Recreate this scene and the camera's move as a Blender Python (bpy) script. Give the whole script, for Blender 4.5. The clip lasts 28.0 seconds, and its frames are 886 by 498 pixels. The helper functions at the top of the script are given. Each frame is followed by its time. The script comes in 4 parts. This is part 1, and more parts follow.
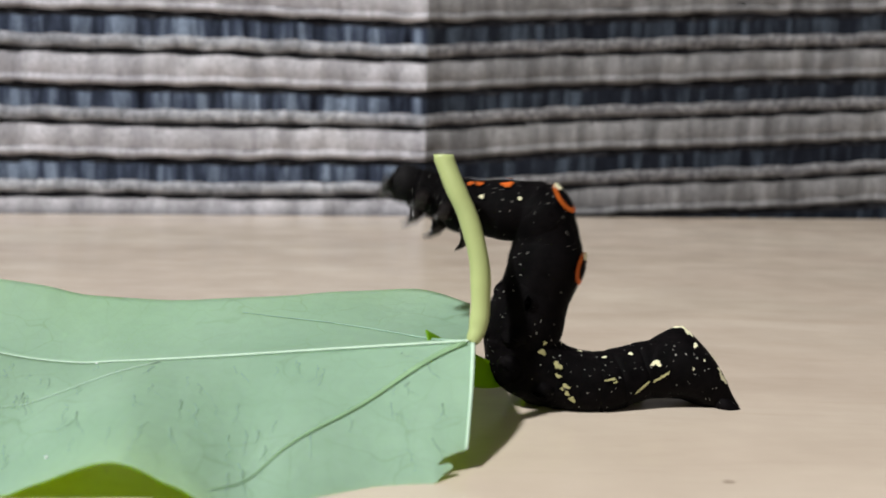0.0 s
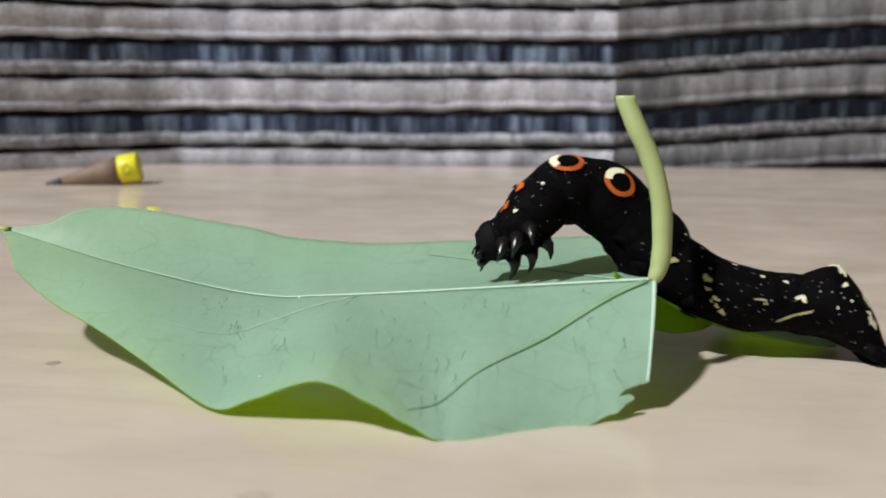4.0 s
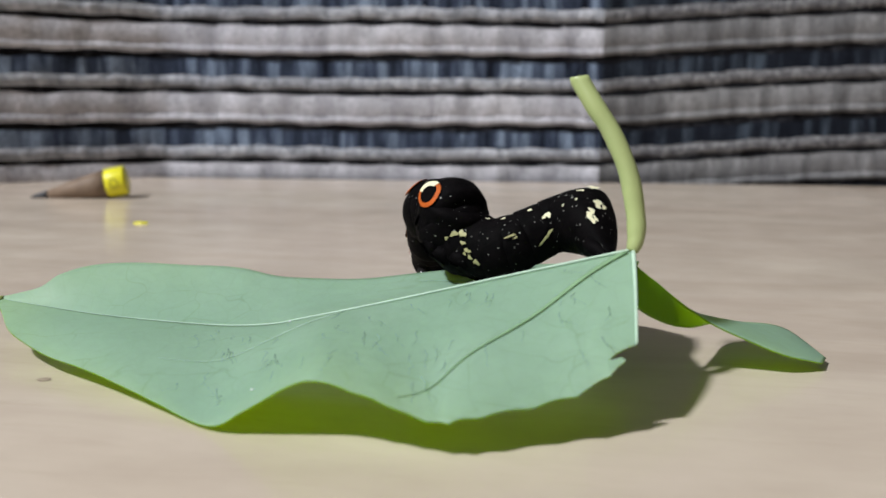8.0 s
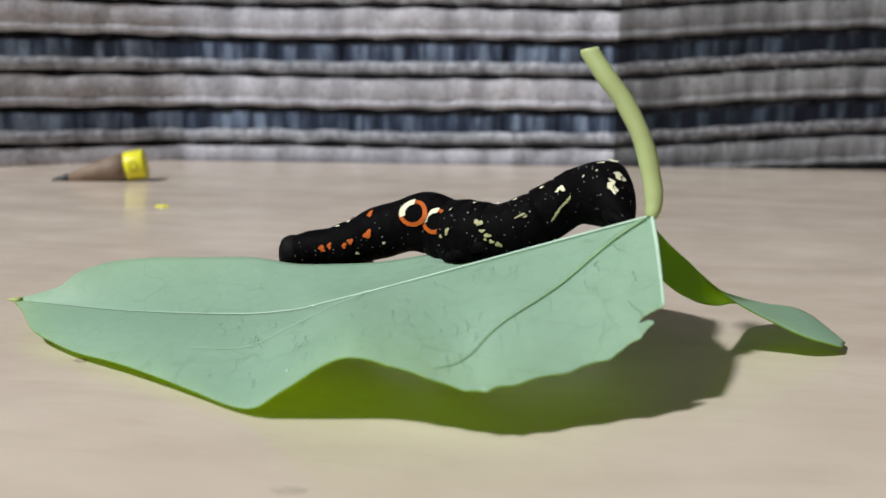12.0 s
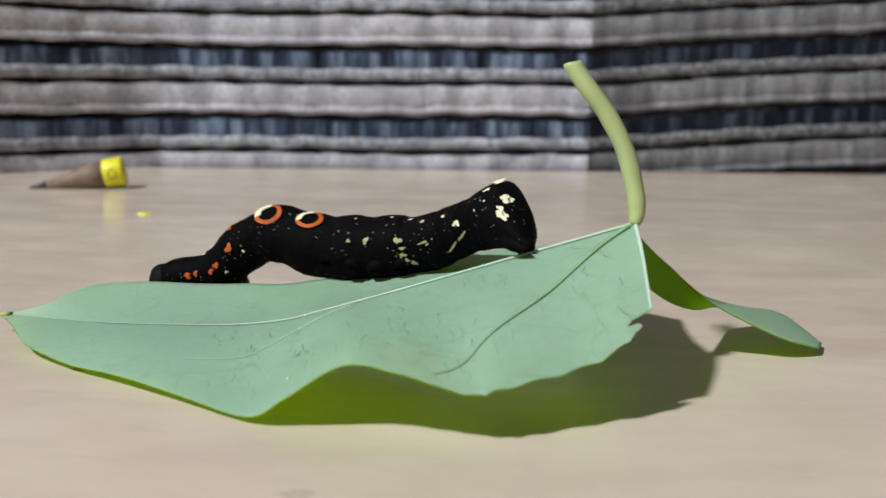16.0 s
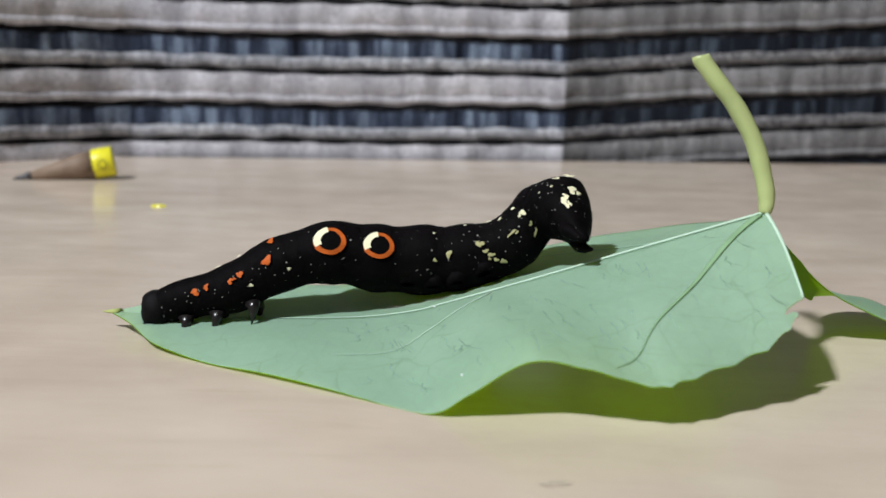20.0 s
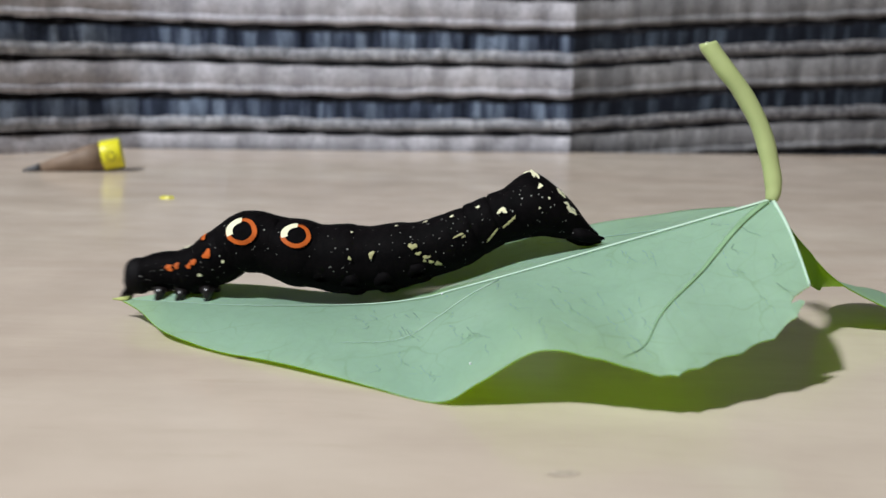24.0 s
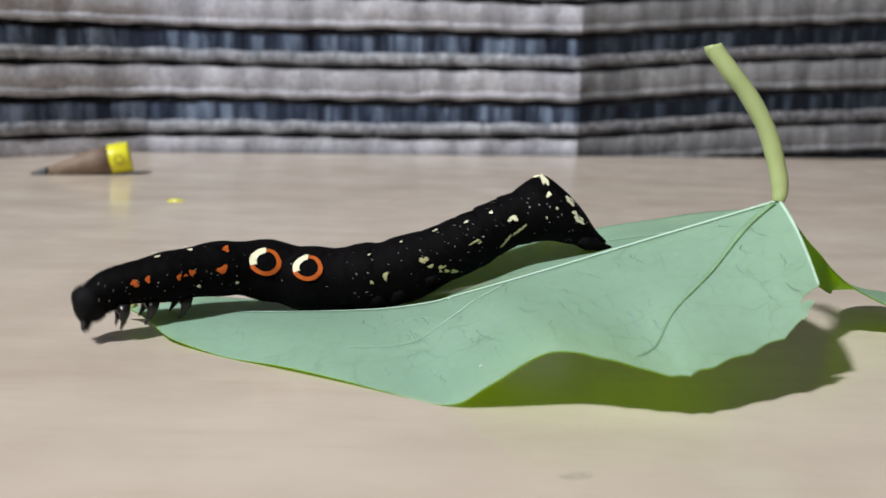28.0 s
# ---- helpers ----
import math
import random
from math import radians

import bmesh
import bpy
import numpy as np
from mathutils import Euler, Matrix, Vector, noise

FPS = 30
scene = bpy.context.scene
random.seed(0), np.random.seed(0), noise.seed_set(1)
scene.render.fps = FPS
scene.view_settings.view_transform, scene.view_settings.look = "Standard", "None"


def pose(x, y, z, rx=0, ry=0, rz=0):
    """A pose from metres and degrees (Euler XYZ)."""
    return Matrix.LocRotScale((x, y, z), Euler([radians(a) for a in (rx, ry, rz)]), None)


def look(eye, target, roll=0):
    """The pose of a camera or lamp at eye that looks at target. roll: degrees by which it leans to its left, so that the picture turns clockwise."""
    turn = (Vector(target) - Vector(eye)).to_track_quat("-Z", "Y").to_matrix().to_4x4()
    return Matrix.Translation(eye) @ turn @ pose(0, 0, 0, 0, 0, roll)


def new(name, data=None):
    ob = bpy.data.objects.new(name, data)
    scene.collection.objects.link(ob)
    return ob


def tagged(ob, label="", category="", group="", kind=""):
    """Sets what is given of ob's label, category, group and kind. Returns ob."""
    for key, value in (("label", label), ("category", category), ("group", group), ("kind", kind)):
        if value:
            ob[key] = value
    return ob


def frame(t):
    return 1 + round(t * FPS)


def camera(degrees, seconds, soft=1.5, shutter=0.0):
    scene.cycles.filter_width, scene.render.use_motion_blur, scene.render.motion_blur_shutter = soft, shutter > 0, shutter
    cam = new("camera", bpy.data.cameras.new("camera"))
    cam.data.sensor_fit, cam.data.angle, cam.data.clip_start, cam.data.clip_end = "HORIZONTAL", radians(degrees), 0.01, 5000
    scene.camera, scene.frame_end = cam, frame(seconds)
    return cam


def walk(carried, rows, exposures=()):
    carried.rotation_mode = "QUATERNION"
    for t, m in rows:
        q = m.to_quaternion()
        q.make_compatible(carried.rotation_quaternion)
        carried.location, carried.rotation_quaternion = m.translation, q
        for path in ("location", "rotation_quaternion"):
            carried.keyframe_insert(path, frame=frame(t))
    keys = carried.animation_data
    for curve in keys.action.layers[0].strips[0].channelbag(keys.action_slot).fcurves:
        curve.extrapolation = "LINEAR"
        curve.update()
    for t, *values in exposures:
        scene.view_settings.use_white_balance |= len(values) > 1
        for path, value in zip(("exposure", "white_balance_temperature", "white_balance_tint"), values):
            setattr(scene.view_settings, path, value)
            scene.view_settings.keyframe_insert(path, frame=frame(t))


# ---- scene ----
cam = camera(48.8, 28.0, soft=1.6, shutter=1.0)
cam.data.dof.use_dof = True
cam.data.dof.focus_distance = 0.100
cam.data.dof.aperture_fstop = 44.0
PATH = [
    (0, pose(0.00683, 0.01160, 0.02554, 82.76, -1.25, -0.80)),
    (0.5, pose(0.00693, 0.01149, 0.02562, 82.47, -0.92, -0.47)),
    (1, pose(0.00701, 0.01081, 0.02569, 82.88, -0.64, 1.24)),
    (1.5, pose(0.00702, 0.00986, 0.02570, 82.96, -0.45, 3.76)),
    (2, pose(0.00717, 0.00911, 0.02566, 82.85, -0.74, 6.77)),
    (2.5, pose(0.00701, 0.00907, 0.02568, 81.20, -0.75, 6.94)),
    (3, pose(0.00702, 0.00895, 0.02575, 80.56, -0.61, 8.33)),
    (3.5, pose(0.00702, 0.00933, 0.02561, 79.61, -0.48, 10.09)),
    (5.5, pose(0.00728, 0.00972, 0.02532, 80.75, 0.11, 9.80)),
    (6, pose(0.00717, 0.00951, 0.02537, 80.59, -0.27, 9.64)),
    (6.5, pose(0.00717, 0.00932, 0.02541, 80.63, 0.06, 9.56)),
    (7, pose(0.00771, 0.00890, 0.02583, 80.70, -0.11, 9.69)),
    (7.5, pose(0.00738, 0.00906, 0.02569, 80.46, -0.16, 9.61)),
    (8, pose(0.00647, 0.00892, 0.02599, 80.57, -0.66, 9.25)),
    (8.5, pose(0.00687, 0.00888, 0.02575, 80.56, -0.12, 9.41)),
    (9, pose(0.00670, 0.00915, 0.02557, 80.47, -0.10, 9.45)),
    (9.5, pose(0.00694, 0.00842, 0.02615, 80.13, -0.38, 9.53)),
    (10, pose(0.00675, 0.00847, 0.02635, 80.06, -0.60, 9.50)),
    (10.5, pose(0.00658, 0.00862, 0.02611, 80.09, -0.50, 9.42)),
    (11, pose(0.00626, 0.00805, 0.02645, 80.00, -0.66, 9.28)),
    (11.5, pose(0.00575, 0.00766, 0.02651, 79.64, -0.64, 9.56)),
    (12, pose(0.00512, 0.00704, 0.02650, 79.52, -0.72, 9.81)),
    (12.5, pose(0.00496, 0.00704, 0.02659, 79.86, -0.58, 10.05)),
    (14.5, pose(0.00317, 0.00526, 0.02759, 80.33, -0.72, 7.96)),
    (15, pose(0.00299, 0.00499, 0.02738, 80.15, -0.80, 7.89)),
    (15.5, pose(0.00349, 0.00439, 0.02760, 79.94, -0.89, 8.09)),
    (16, pose(0.00347, 0.00444, 0.02731, 79.74, -0.63, 8.00)),
    (16.5, pose(0.00339, 0.00360, 0.02809, 79.31, -0.42, 8.20)),
    (17, pose(-0.00020, 0.00442, 0.02799, 78.54, -0.85, 6.50)),
    (17.6, pose(-0.01428, 0.00190, 0.02760, 78.22, -0.83, 7.66)),
    (18, pose(-0.01801, 0.00264, 0.02864, 79.77, -0.72, 2.74)),
    (18.4, pose(-0.01908, 0.00164, 0.02831, 81.99, -1.71, -1.67)),
    (18.5, pose(-0.01831, 0.00110, 0.02867, 81.52, -1.20, -1.39)),
    (19, pose(-0.02008, 0.00190, 0.02805, 80.45, -1.53, 0.99)),
    (19.5, pose(-0.01990, 0.00234, 0.02762, 79.84, -1.32, 1.50)),
    (20, pose(-0.02022, 0.00132, 0.02764, 79.12, -1.26, 1.91)),
    (20.5, pose(-0.02008, 0.00201, 0.02722, 78.84, -1.04, 2.05)),
    (21, pose(-0.02008, 0.00191, 0.02730, 78.54, -1.10, 2.12)),
    (21.5, pose(-0.02002, 0.00144, 0.02766, 78.29, -1.01, 2.20)),
    (23.5, pose(-0.02030, 0.00116, 0.02761, 78.62, -1.15, 2.31)),
    (24, pose(-0.02033, 0.00101, 0.02767, 78.62, -1.18, 2.30)),
    (24.5, pose(-0.02023, 0.00119, 0.02763, 78.56, -1.08, 2.38)),
    (25, pose(-0.02050, 0.00065, 0.02786, 78.45, -1.33, 2.29)),
    (25.5, pose(-0.02041, 0.00074, 0.02780, 78.43, -1.22, 2.33)),
    (26, pose(-0.02033, 0.00090, 0.02769, 78.50, -1.22, 2.46)),
    (26.5, pose(-0.02033, 0.00103, 0.02761, 78.59, -1.16, 2.43)),
    (27, pose(-0.02051, 0.00072, 0.02773, 78.58, -1.24, 2.35)),
    (27.5, pose(-0.02038, 0.00083, 0.02770, 78.68, -1.13, 2.39)),
    (28, pose(-0.02078, 0.00112, 0.02737, 78.88, -1.15, 2.62)),
]
walk(cam, PATH, [(0, 0.14, 6850, 10), (1, 0.21, 6850, 10), (2, 0.18, 6800, 10), (2.8, 0.03, 6750, 10), (6, -0.07, 6550, 10), (17.3, -0.10, 6540, 10), (18, -0.21, 6500, 10), (18.7, -0.05, 6500, 10), (25, -0.08, 6450, 10), (28, -0.08, 6450, 10)])

# ---- world and lamps ----
world = bpy.data.worlds.new("room_air")
scene.world = world
world.use_nodes = True
world.node_tree.nodes["Background"].inputs[0].default_value = (0.9, 0.95, 1.0, 1)
world.node_tree.nodes["Background"].inputs[1].default_value = 0.012

lamp_data = bpy.data.lights.new("ceiling_lamp_light", "AREA")
lamp_data.shape, lamp_data.size, lamp_data.energy = "DISK", 0.14, 66.0
lamp_data.color = (0.912, 0.953, 0.99)
lamp_ob = new("ceiling_lamp_light", lamp_data)
lamp_ob.matrix_world = look((-0.99, -0.84, 1.62), (0.0, 0.1, 0.0))

C = 0.01  # centimetres


# ---- node helpers ----
def material(name, rough=0.6, spec=0.4):
    m = bpy.data.materials.new(name)
    m.use_nodes = True
    nt = m.node_tree
    b = nt.nodes["Principled BSDF"]
    b.inputs["Roughness"].default_value = rough
    b.inputs["Specular IOR Level"].default_value = spec
    return m, nt, b


def node(nt, kind, **sets):
    n = nt.nodes.new(kind)
    for k, v in sets.items():
        n.inputs[k.replace("_", " ")].default_value = v
    return n


def coords(nt, scale=(1, 1, 1)):
    tc = nt.nodes.new("ShaderNodeTexCoord")
    mp = nt.nodes.new("ShaderNodeMapping")
    mp.inputs["Scale"].default_value = scale
    nt.links.new(tc.outputs["Object"], mp.inputs["Vector"])
    return mp.outputs["Vector"]


def noise_tex(nt, vec, scale, detail=4.0, rough=0.55, distortion=0.0):
    n = node(nt, "ShaderNodeTexNoise", Scale=scale, Detail=detail, Roughness=rough, Distortion=distortion)
    nt.links.new(vec, n.inputs["Vector"])
    return n.outputs["Fac"]


def ramp(nt, fac, stops):
    r = nt.nodes.new("ShaderNodeValToRGB")
    el = r.color_ramp.elements
    el[0].position, el[0].color = stops[0][0], (*stops[0][1], 1)
    el[1].position, el[1].color = stops[-1][0], (*stops[-1][1], 1)
    for p, c in stops[1:-1]:
        e = el.new(p)
        e.color = (*c, 1)
    nt.links.new(fac, r.inputs["Fac"])
    return r.outputs["Color"]


def mix(nt, fac, a, b, mode="MIX"):
    n = nt.nodes.new("ShaderNodeMix")
    n.data_type, n.blend_type = "RGBA", mode
    for sock, v in ((n.inputs[0], fac), (n.inputs[6], a), (n.inputs[7], b)):
        if isinstance(v, (int, float)):
            sock.default_value = v
        elif isinstance(v, tuple):
            sock.default_value = (*v, 1)
        else:
            nt.links.new(v, sock)
    return n.outputs[2]


def bump(nt, b, height, strength, dist):
    n = node(nt, "ShaderNodeBump", Strength=strength, Distance=dist)
    nt.links.new(height, n.inputs["Height"])
    nt.links.new(n.outputs["Normal"], b.inputs["Normal"])


def colour(nt, b, sock):
    nt.links.new(sock, b.inputs["Base Color"])
    return sock


# ---- materials ----
def mat_table():
    m, nt, b = material("birch_tabletop", 0.33, 0.5)
    grain = noise_tex(nt, coords(nt, (16, 85, 60)), 1.0, 5, 0.6, 0.8)
    broad = noise_tex(nt, coords(nt, (10, 18, 8)), 1.0, 4, 0.55, 0.5)
    cloud = noise_tex(nt, coords(nt, (70, 90, 60)), 1.0, 4, 0.6)
    fleck = noise_tex(nt, coords(nt, (90, 700, 60)), 1.0, 3, 0.6)
    c1 = ramp(nt, grain, [(0.3, (0.55, 0.462, 0.373)), (0.5, (0.595, 0.504, 0.411)), (0.72, (0.632, 0.543, 0.447))])
    c2 = ramp(nt, broad, [(0.35, (0.94, 0.905, 0.905)), (0.65, (1.0, 1.0, 1.0))])
    c3 = ramp(nt, fleck, [(0.25, (0.94, 0.93, 0.91)), (0.4, (1, 1, 1))])
    c4 = ramp(nt, cloud, [(0.3, (0.93, 0.92, 0.91)), (0.68, (1.02, 1.02, 1.02))])
    colour(nt, b, mix(nt, 1.0, mix(nt, 1.0, mix(nt, 1.0, c1, c2, "MULTIPLY"), c3, "MULTIPLY"), c4, "MULTIPLY"))
    bump(nt, b, fleck, 0.06, 0.0002)
    nt.links.new(ramp(nt, cloud, [(0.3, (0.15, 0.15, 0.15)), (0.7, (0.24, 0.24, 0.24))]), b.inputs["Roughness"])
    return m


def mat_plain(name, rgb, rough=0.8, vary=0.1, scale=40.0, spec=0.3):
    m, nt, b = material(name, rough, spec)
    f = noise_tex(nt, coords(nt), scale, 4)
    lo = tuple(c * (1 - vary) for c in rgb)
    hi = tuple(min(1, c * (1 + vary)) for c in rgb)
    colour(nt, b, ramp(nt, f, [(0.3, lo), (0.7, hi)]))
    return m


def mat_weave(name, dark, mid, light, across, up, strength=0.6):
    """A woven band: fine threads that stand upright, uneven in tone."""
    m, nt, b = material(name, 0.95, 0.1)
    th = noise_tex(nt, coords(nt, (across, across * 0.3, up)), 1.0, 3, 0.6)
    big = noise_tex(nt, coords(nt, (45, 10, 25)), 1.0, 2, 0.5)
    fine = noise_tex(nt, coords(nt, (1800, 600, 1500)), 1.0, 2, 0.6)
    c = ramp(nt, th, [(0.33, dark), (0.5, mid), (0.68, light)])
    c = mix(nt, 1.0, c, ramp(nt, big, [(0.3, (0.72, 0.72, 0.74)), (0.7, (1, 1, 1))]), "MULTIPLY")
    c = mix(nt, 1.0, c, ramp(nt, fine, [(0.3, (0.58, 0.58, 0.58)), (0.65, (1.08, 1.08, 1.08))]), "MULTIPLY")
    colour(nt, b, c)
    bump(nt, b, th, strength, 0.001)
    return m


def mat_leaf(name, lo, hi, trans, rough, mix_fac):
    m, nt, b = material(name, rough, 0.35)
    big = noise_tex(nt, coords(nt), 90, 3)
    cell = node(nt, "ShaderNodeTexVoronoi", Scale=420.0)
    cell.feature = "DISTANCE_TO_EDGE"
    nt.links.new(coords(nt), cell.inputs["Vector"])
    fine = noise_tex(nt, coords(nt), 900, 3)
    c = ramp(nt, big, [(0.3, lo), (0.7, hi)])
    c = mix(nt, 1.0, c, ramp(nt, fine, [(0.3, (0.93, 0.93, 0.93)), (0.7, (1, 1, 1))]), "MULTIPLY")
    c = mix(nt, 1.0, c, ramp(nt, cell.outputs["Distance"], [(0.0, (0.94, 0.95, 0.94)), (0.05, (1, 1, 1))]), "MULTIPLY")
    # a broken net of fine cracks between the veins
    warp = node(nt, "ShaderNodeVectorMath")
    warp.operation = "ADD"
    drift = node(nt, "ShaderNodeTexNoise", Scale=160.0, Detail=2.0)
    nt.links.new(coords(nt), drift.inputs["Vector"])
    pull = node(nt, "ShaderNodeVectorMath")
    pull.operation = "SCALE"
    pull.inputs["Scale"].default_value = 0.006
    nt.links.new(drift.outputs["Color"], pull.inputs[0])
    nt.links.new(coords(nt), warp.inputs[0])
    nt.links.new(pull.outputs[0], warp.inputs[1])
    net = node(nt, "ShaderNodeTexVoronoi", Scale=190.0)
    net.feature = "DISTANCE_TO_EDGE"
    nt.links.new(warp.outputs[0], net.inputs["Vector"])
    crack = ramp(nt, net.outputs["Distance"], [(0.0, (0.76, 0.80, 0.76)), (0.022, (1, 1, 1))])
    patchy = ramp(nt, noise_tex(nt, coords(nt), 130, 3), [(0.45, (0, 0, 0)), (0.60, (1, 1, 1))])
    c = mix(nt, patchy, c, mix(nt, 1.0, c, crack, "MULTIPLY"))
    colour(nt, b, c)
    relief = mix(nt, 0.6, fine, noise_tex(nt, coords(nt), 330, 3), "MIX")
    bump(nt, b, relief, 0.28, 0.0005)
    t = node(nt, "ShaderNodeBsdfTranslucent")
    t.inputs["Color"].default_value = (*trans, 1)
    ms = node(nt, "ShaderNodeMixShader", Fac=mix_fac)
    nt.links.new(b.outputs[0], ms.inputs[1])
    nt.links.new(t.outputs[0], ms.inputs[2])
    nt.links.new(ms.outputs[0], nt.nodes["Material Output"].inputs["Surface"])
    return m


def mat_skin():
    m, nt, b = material("velvet_black_skin", 0.7, 0.045)
    f = noise_tex(nt, coords(nt), 700, 4)
    big = noise_tex(nt, coords(nt), 210, 3)
    base = ramp(nt, f, [(0.35, (0.0012, 0.0010, 0.0012)), (0.7, (0.0036, 0.0028, 0.0032))])
    c = base
    # pale speckles, fine ones all over and coarser ones in drifts
    for scale, size, lo, hi in ((1800.0, 0.08, 0.45, 0.57), (880.0, 0.06, 0.54, 0.61)):
        vo = node(nt, "ShaderNodeTexVoronoi", Scale=scale)
        nt.links.new(coords(nt), vo.inputs["Vector"])
        dots = ramp(nt, vo.outputs["Distance"], [(size, (1, 1, 1)), (size * 1.5, (0, 0, 0))])
        where = ramp(nt, big, [(lo, (0, 0, 0)), (hi, (1, 1, 1))])
        c = mix(nt, mix(nt, 1.0, dots, where, "MULTIPLY"), c, (0.34, 0.33, 0.31))
    colour(nt, b, c)
    bump(nt, b, f, 0.6, 0.0003)
    return m


MAT = {
    "table": mat_table(),
    "wall": mat_plain("room_wall_paint", (0.36, 0.345, 0.32), 0.9, 0.04, 3),
    "floor": mat_plain("room_floor", (0.22, 0.18, 0.145), 0.6, 0.2, 6),
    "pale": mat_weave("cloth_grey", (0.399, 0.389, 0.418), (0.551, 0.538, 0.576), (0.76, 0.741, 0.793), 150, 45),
    # grey copies for right of the seam: the turned side's shade darkens their colour
    "pale_plain": mat_weave("cloth_grey_shaded", (0.142, 0.138, 0.141), (0.222, 0.217, 0.221), (0.338, 0.330, 0.336), 200, 40),
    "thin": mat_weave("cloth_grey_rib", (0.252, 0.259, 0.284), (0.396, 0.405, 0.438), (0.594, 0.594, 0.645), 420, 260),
    "thin_plain": mat_weave("cloth_grey_rib_shaded", (0.108, 0.104, 0.112), (0.189, 0.184, 0.191), (0.342, 0.335, 0.342), 620, 500),
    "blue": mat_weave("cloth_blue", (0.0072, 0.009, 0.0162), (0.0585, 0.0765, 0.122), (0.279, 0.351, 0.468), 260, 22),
    # unstreaked beyond the seam, and darkened for the shade there
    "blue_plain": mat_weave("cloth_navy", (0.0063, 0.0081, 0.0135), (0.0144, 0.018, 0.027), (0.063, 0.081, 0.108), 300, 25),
    "black": mat_weave("cloth_black_cord", (0.004, 0.004, 0.005), (0.009, 0.009, 0.011), (0.035, 0.035, 0.04), 500, 500),
    "leaf_pale": mat_leaf("leaf_pale_underside", (0.365, 0.560, 0.440), (0.42, 0.615, 0.495), (0.72, 0.86, 0.10), 0.5, 0.43),
    "leaf_green": mat_leaf("leaf_green_upper_side", (0.14, 0.31, 0.012), (0.18, 0.37, 0.02), (0.56, 0.77, 0.03), 0.45, 0.62),
    "vein": mat_plain("leaf_vein_pale", (0.48, 0.635, 0.50), 0.5, 0.08, 300),
    "vein_dark": mat_plain("leaf_vein_dull", (0.22, 0.36, 0.20), 0.55, 0.1, 300),
    "crack": mat_plain("leaf_crack_dull", (0.20, 0.31, 0.21), 0.6, 0.2, 300),
    "crack_faint": mat_plain("leaf_crack_faint", (0.30, 0.46, 0.35), 0.6, 0.15, 300),
    "speck": mat_plain("white_speck", (0.85, 0.86, 0.84), 0.3, 0.05, 900, 0.5),
    "tip": mat_plain("leaf_tip_yellow", (0.42, 0.47, 0.16), 0.5, 0.2, 500),
    "stalk": mat_plain("leaf_stalk_green", (0.38, 0.44, 0.185), 0.4, 0.14, 150, 0.5),
    "cut": mat_plain("stalk_cut_end", (0.62, 0.66, 0.45), 0.7, 0.1, 300),
    "skin": mat_skin(),
    "orange": mat_plain("orange_ring", (0.46, 0.095, 0.014), 0.6, 0.25, 900, 0.15),
    "cream": mat_plain("cream_patch", (0.80, 0.76, 0.52), 0.55, 0.08, 900, 0.2),
    "yellow_fleck": mat_plain("yellow_fleck", (0.40, 0.375, 0.18), 0.5, 0.2, 900),
    "head": mat_plain("head_capsule", (0.0045, 0.004, 0.0045), 0.7, 0.5, 900, 0.10),
    "claw": mat_plain("black_claw", (0.010, 0.008, 0.008), 0.28, 0.3, 900, 0.5),
    "pupil": mat_plain("eyespot_pupil", (0.0018, 0.0015, 0.0018), 0.8, 0.3, 900, 0.05),
    "wood": mat_plain("pencil_wood_brown", (0.20, 0.14, 0.10), 0.6, 0.15, 500),
    "lead": mat_plain("graphite", (0.05, 0.05, 0.055), 0.35, 0.2, 900),
    "yellow": mat_plain("yellow_paint", (0.74, 0.68, 0.03), 0.35, 0.06, 400),
    "dirt": mat_plain("table_scratch", (0.33, 0.26, 0.20), 0.8, 0.3, 900),
    "dent": mat_plain("table_dent", (0.46, 0.39, 0.31), 0.7, 0.3, 900),
    "mark": mat_plain("dull_olive_print", (0.40, 0.36, 0.03), 0.5, 0.1, 400),
}


# ---- mesh helpers ----
def mesh_of(name, verts, faces, mats, face_mats=None, smooth=True):
    me = bpy.data.meshes.new(name)
    me.from_pydata([tuple(v) for v in verts], [], faces)
    for m in mats if isinstance(mats, (list, tuple)) else (mats,):
        me.materials.append(m)
    if face_mats is not None:
        me.polygons.foreach_set("material_index", face_mats)
    me.polygons.foreach_set("use_smooth", [smooth] * len(me.polygons))
    me.update()
    return me


def part(name, me, parent, label="", at=None):
    ob = new(name, me)
    ob.parent = parent
    if at is not None:
        ob.matrix_basis = at
    if label:
        ob["label"] = label
    return ob


def box(name, lo, hi, mat):
    x0, y0, z0 = lo
    x1, y1, z1 = hi
    v = [(x0, y0, z0), (x1, y0, z0), (x1, y1, z0), (x0, y1, z0), (x0, y0, z1), (x1, y0, z1), (x1, y1, z1), (x0, y1, z1)]
    f = [(3, 2, 1, 0), (4, 5, 6, 7), (0, 1, 5, 4), (1, 2, 6, 5), (2, 3, 7, 6), (3, 0, 4, 7)]
    return new(name, mesh_of(name, v, f, mat, smooth=False))


def spline(pts, n, closed=False):
    """Catmull-Rom through the points, n samples to a span."""
    p = [Vector(q) for q in pts]
    out = []
    for i in range(len(p) - 1):
        a, b, c, d = p[max(i - 1, 0)], p[i], p[i + 1], p[min(i + 2, len(p) - 1)]
        for k in range(n):
            t = k / n
            out.append(0.5 * (2 * b + (c - a) * t + (2 * a - 5 * b + 4 * c - d) * t * t + (3 * b - a - 3 * c + d) * t ** 3))
    out.append(p[-1])
    return out


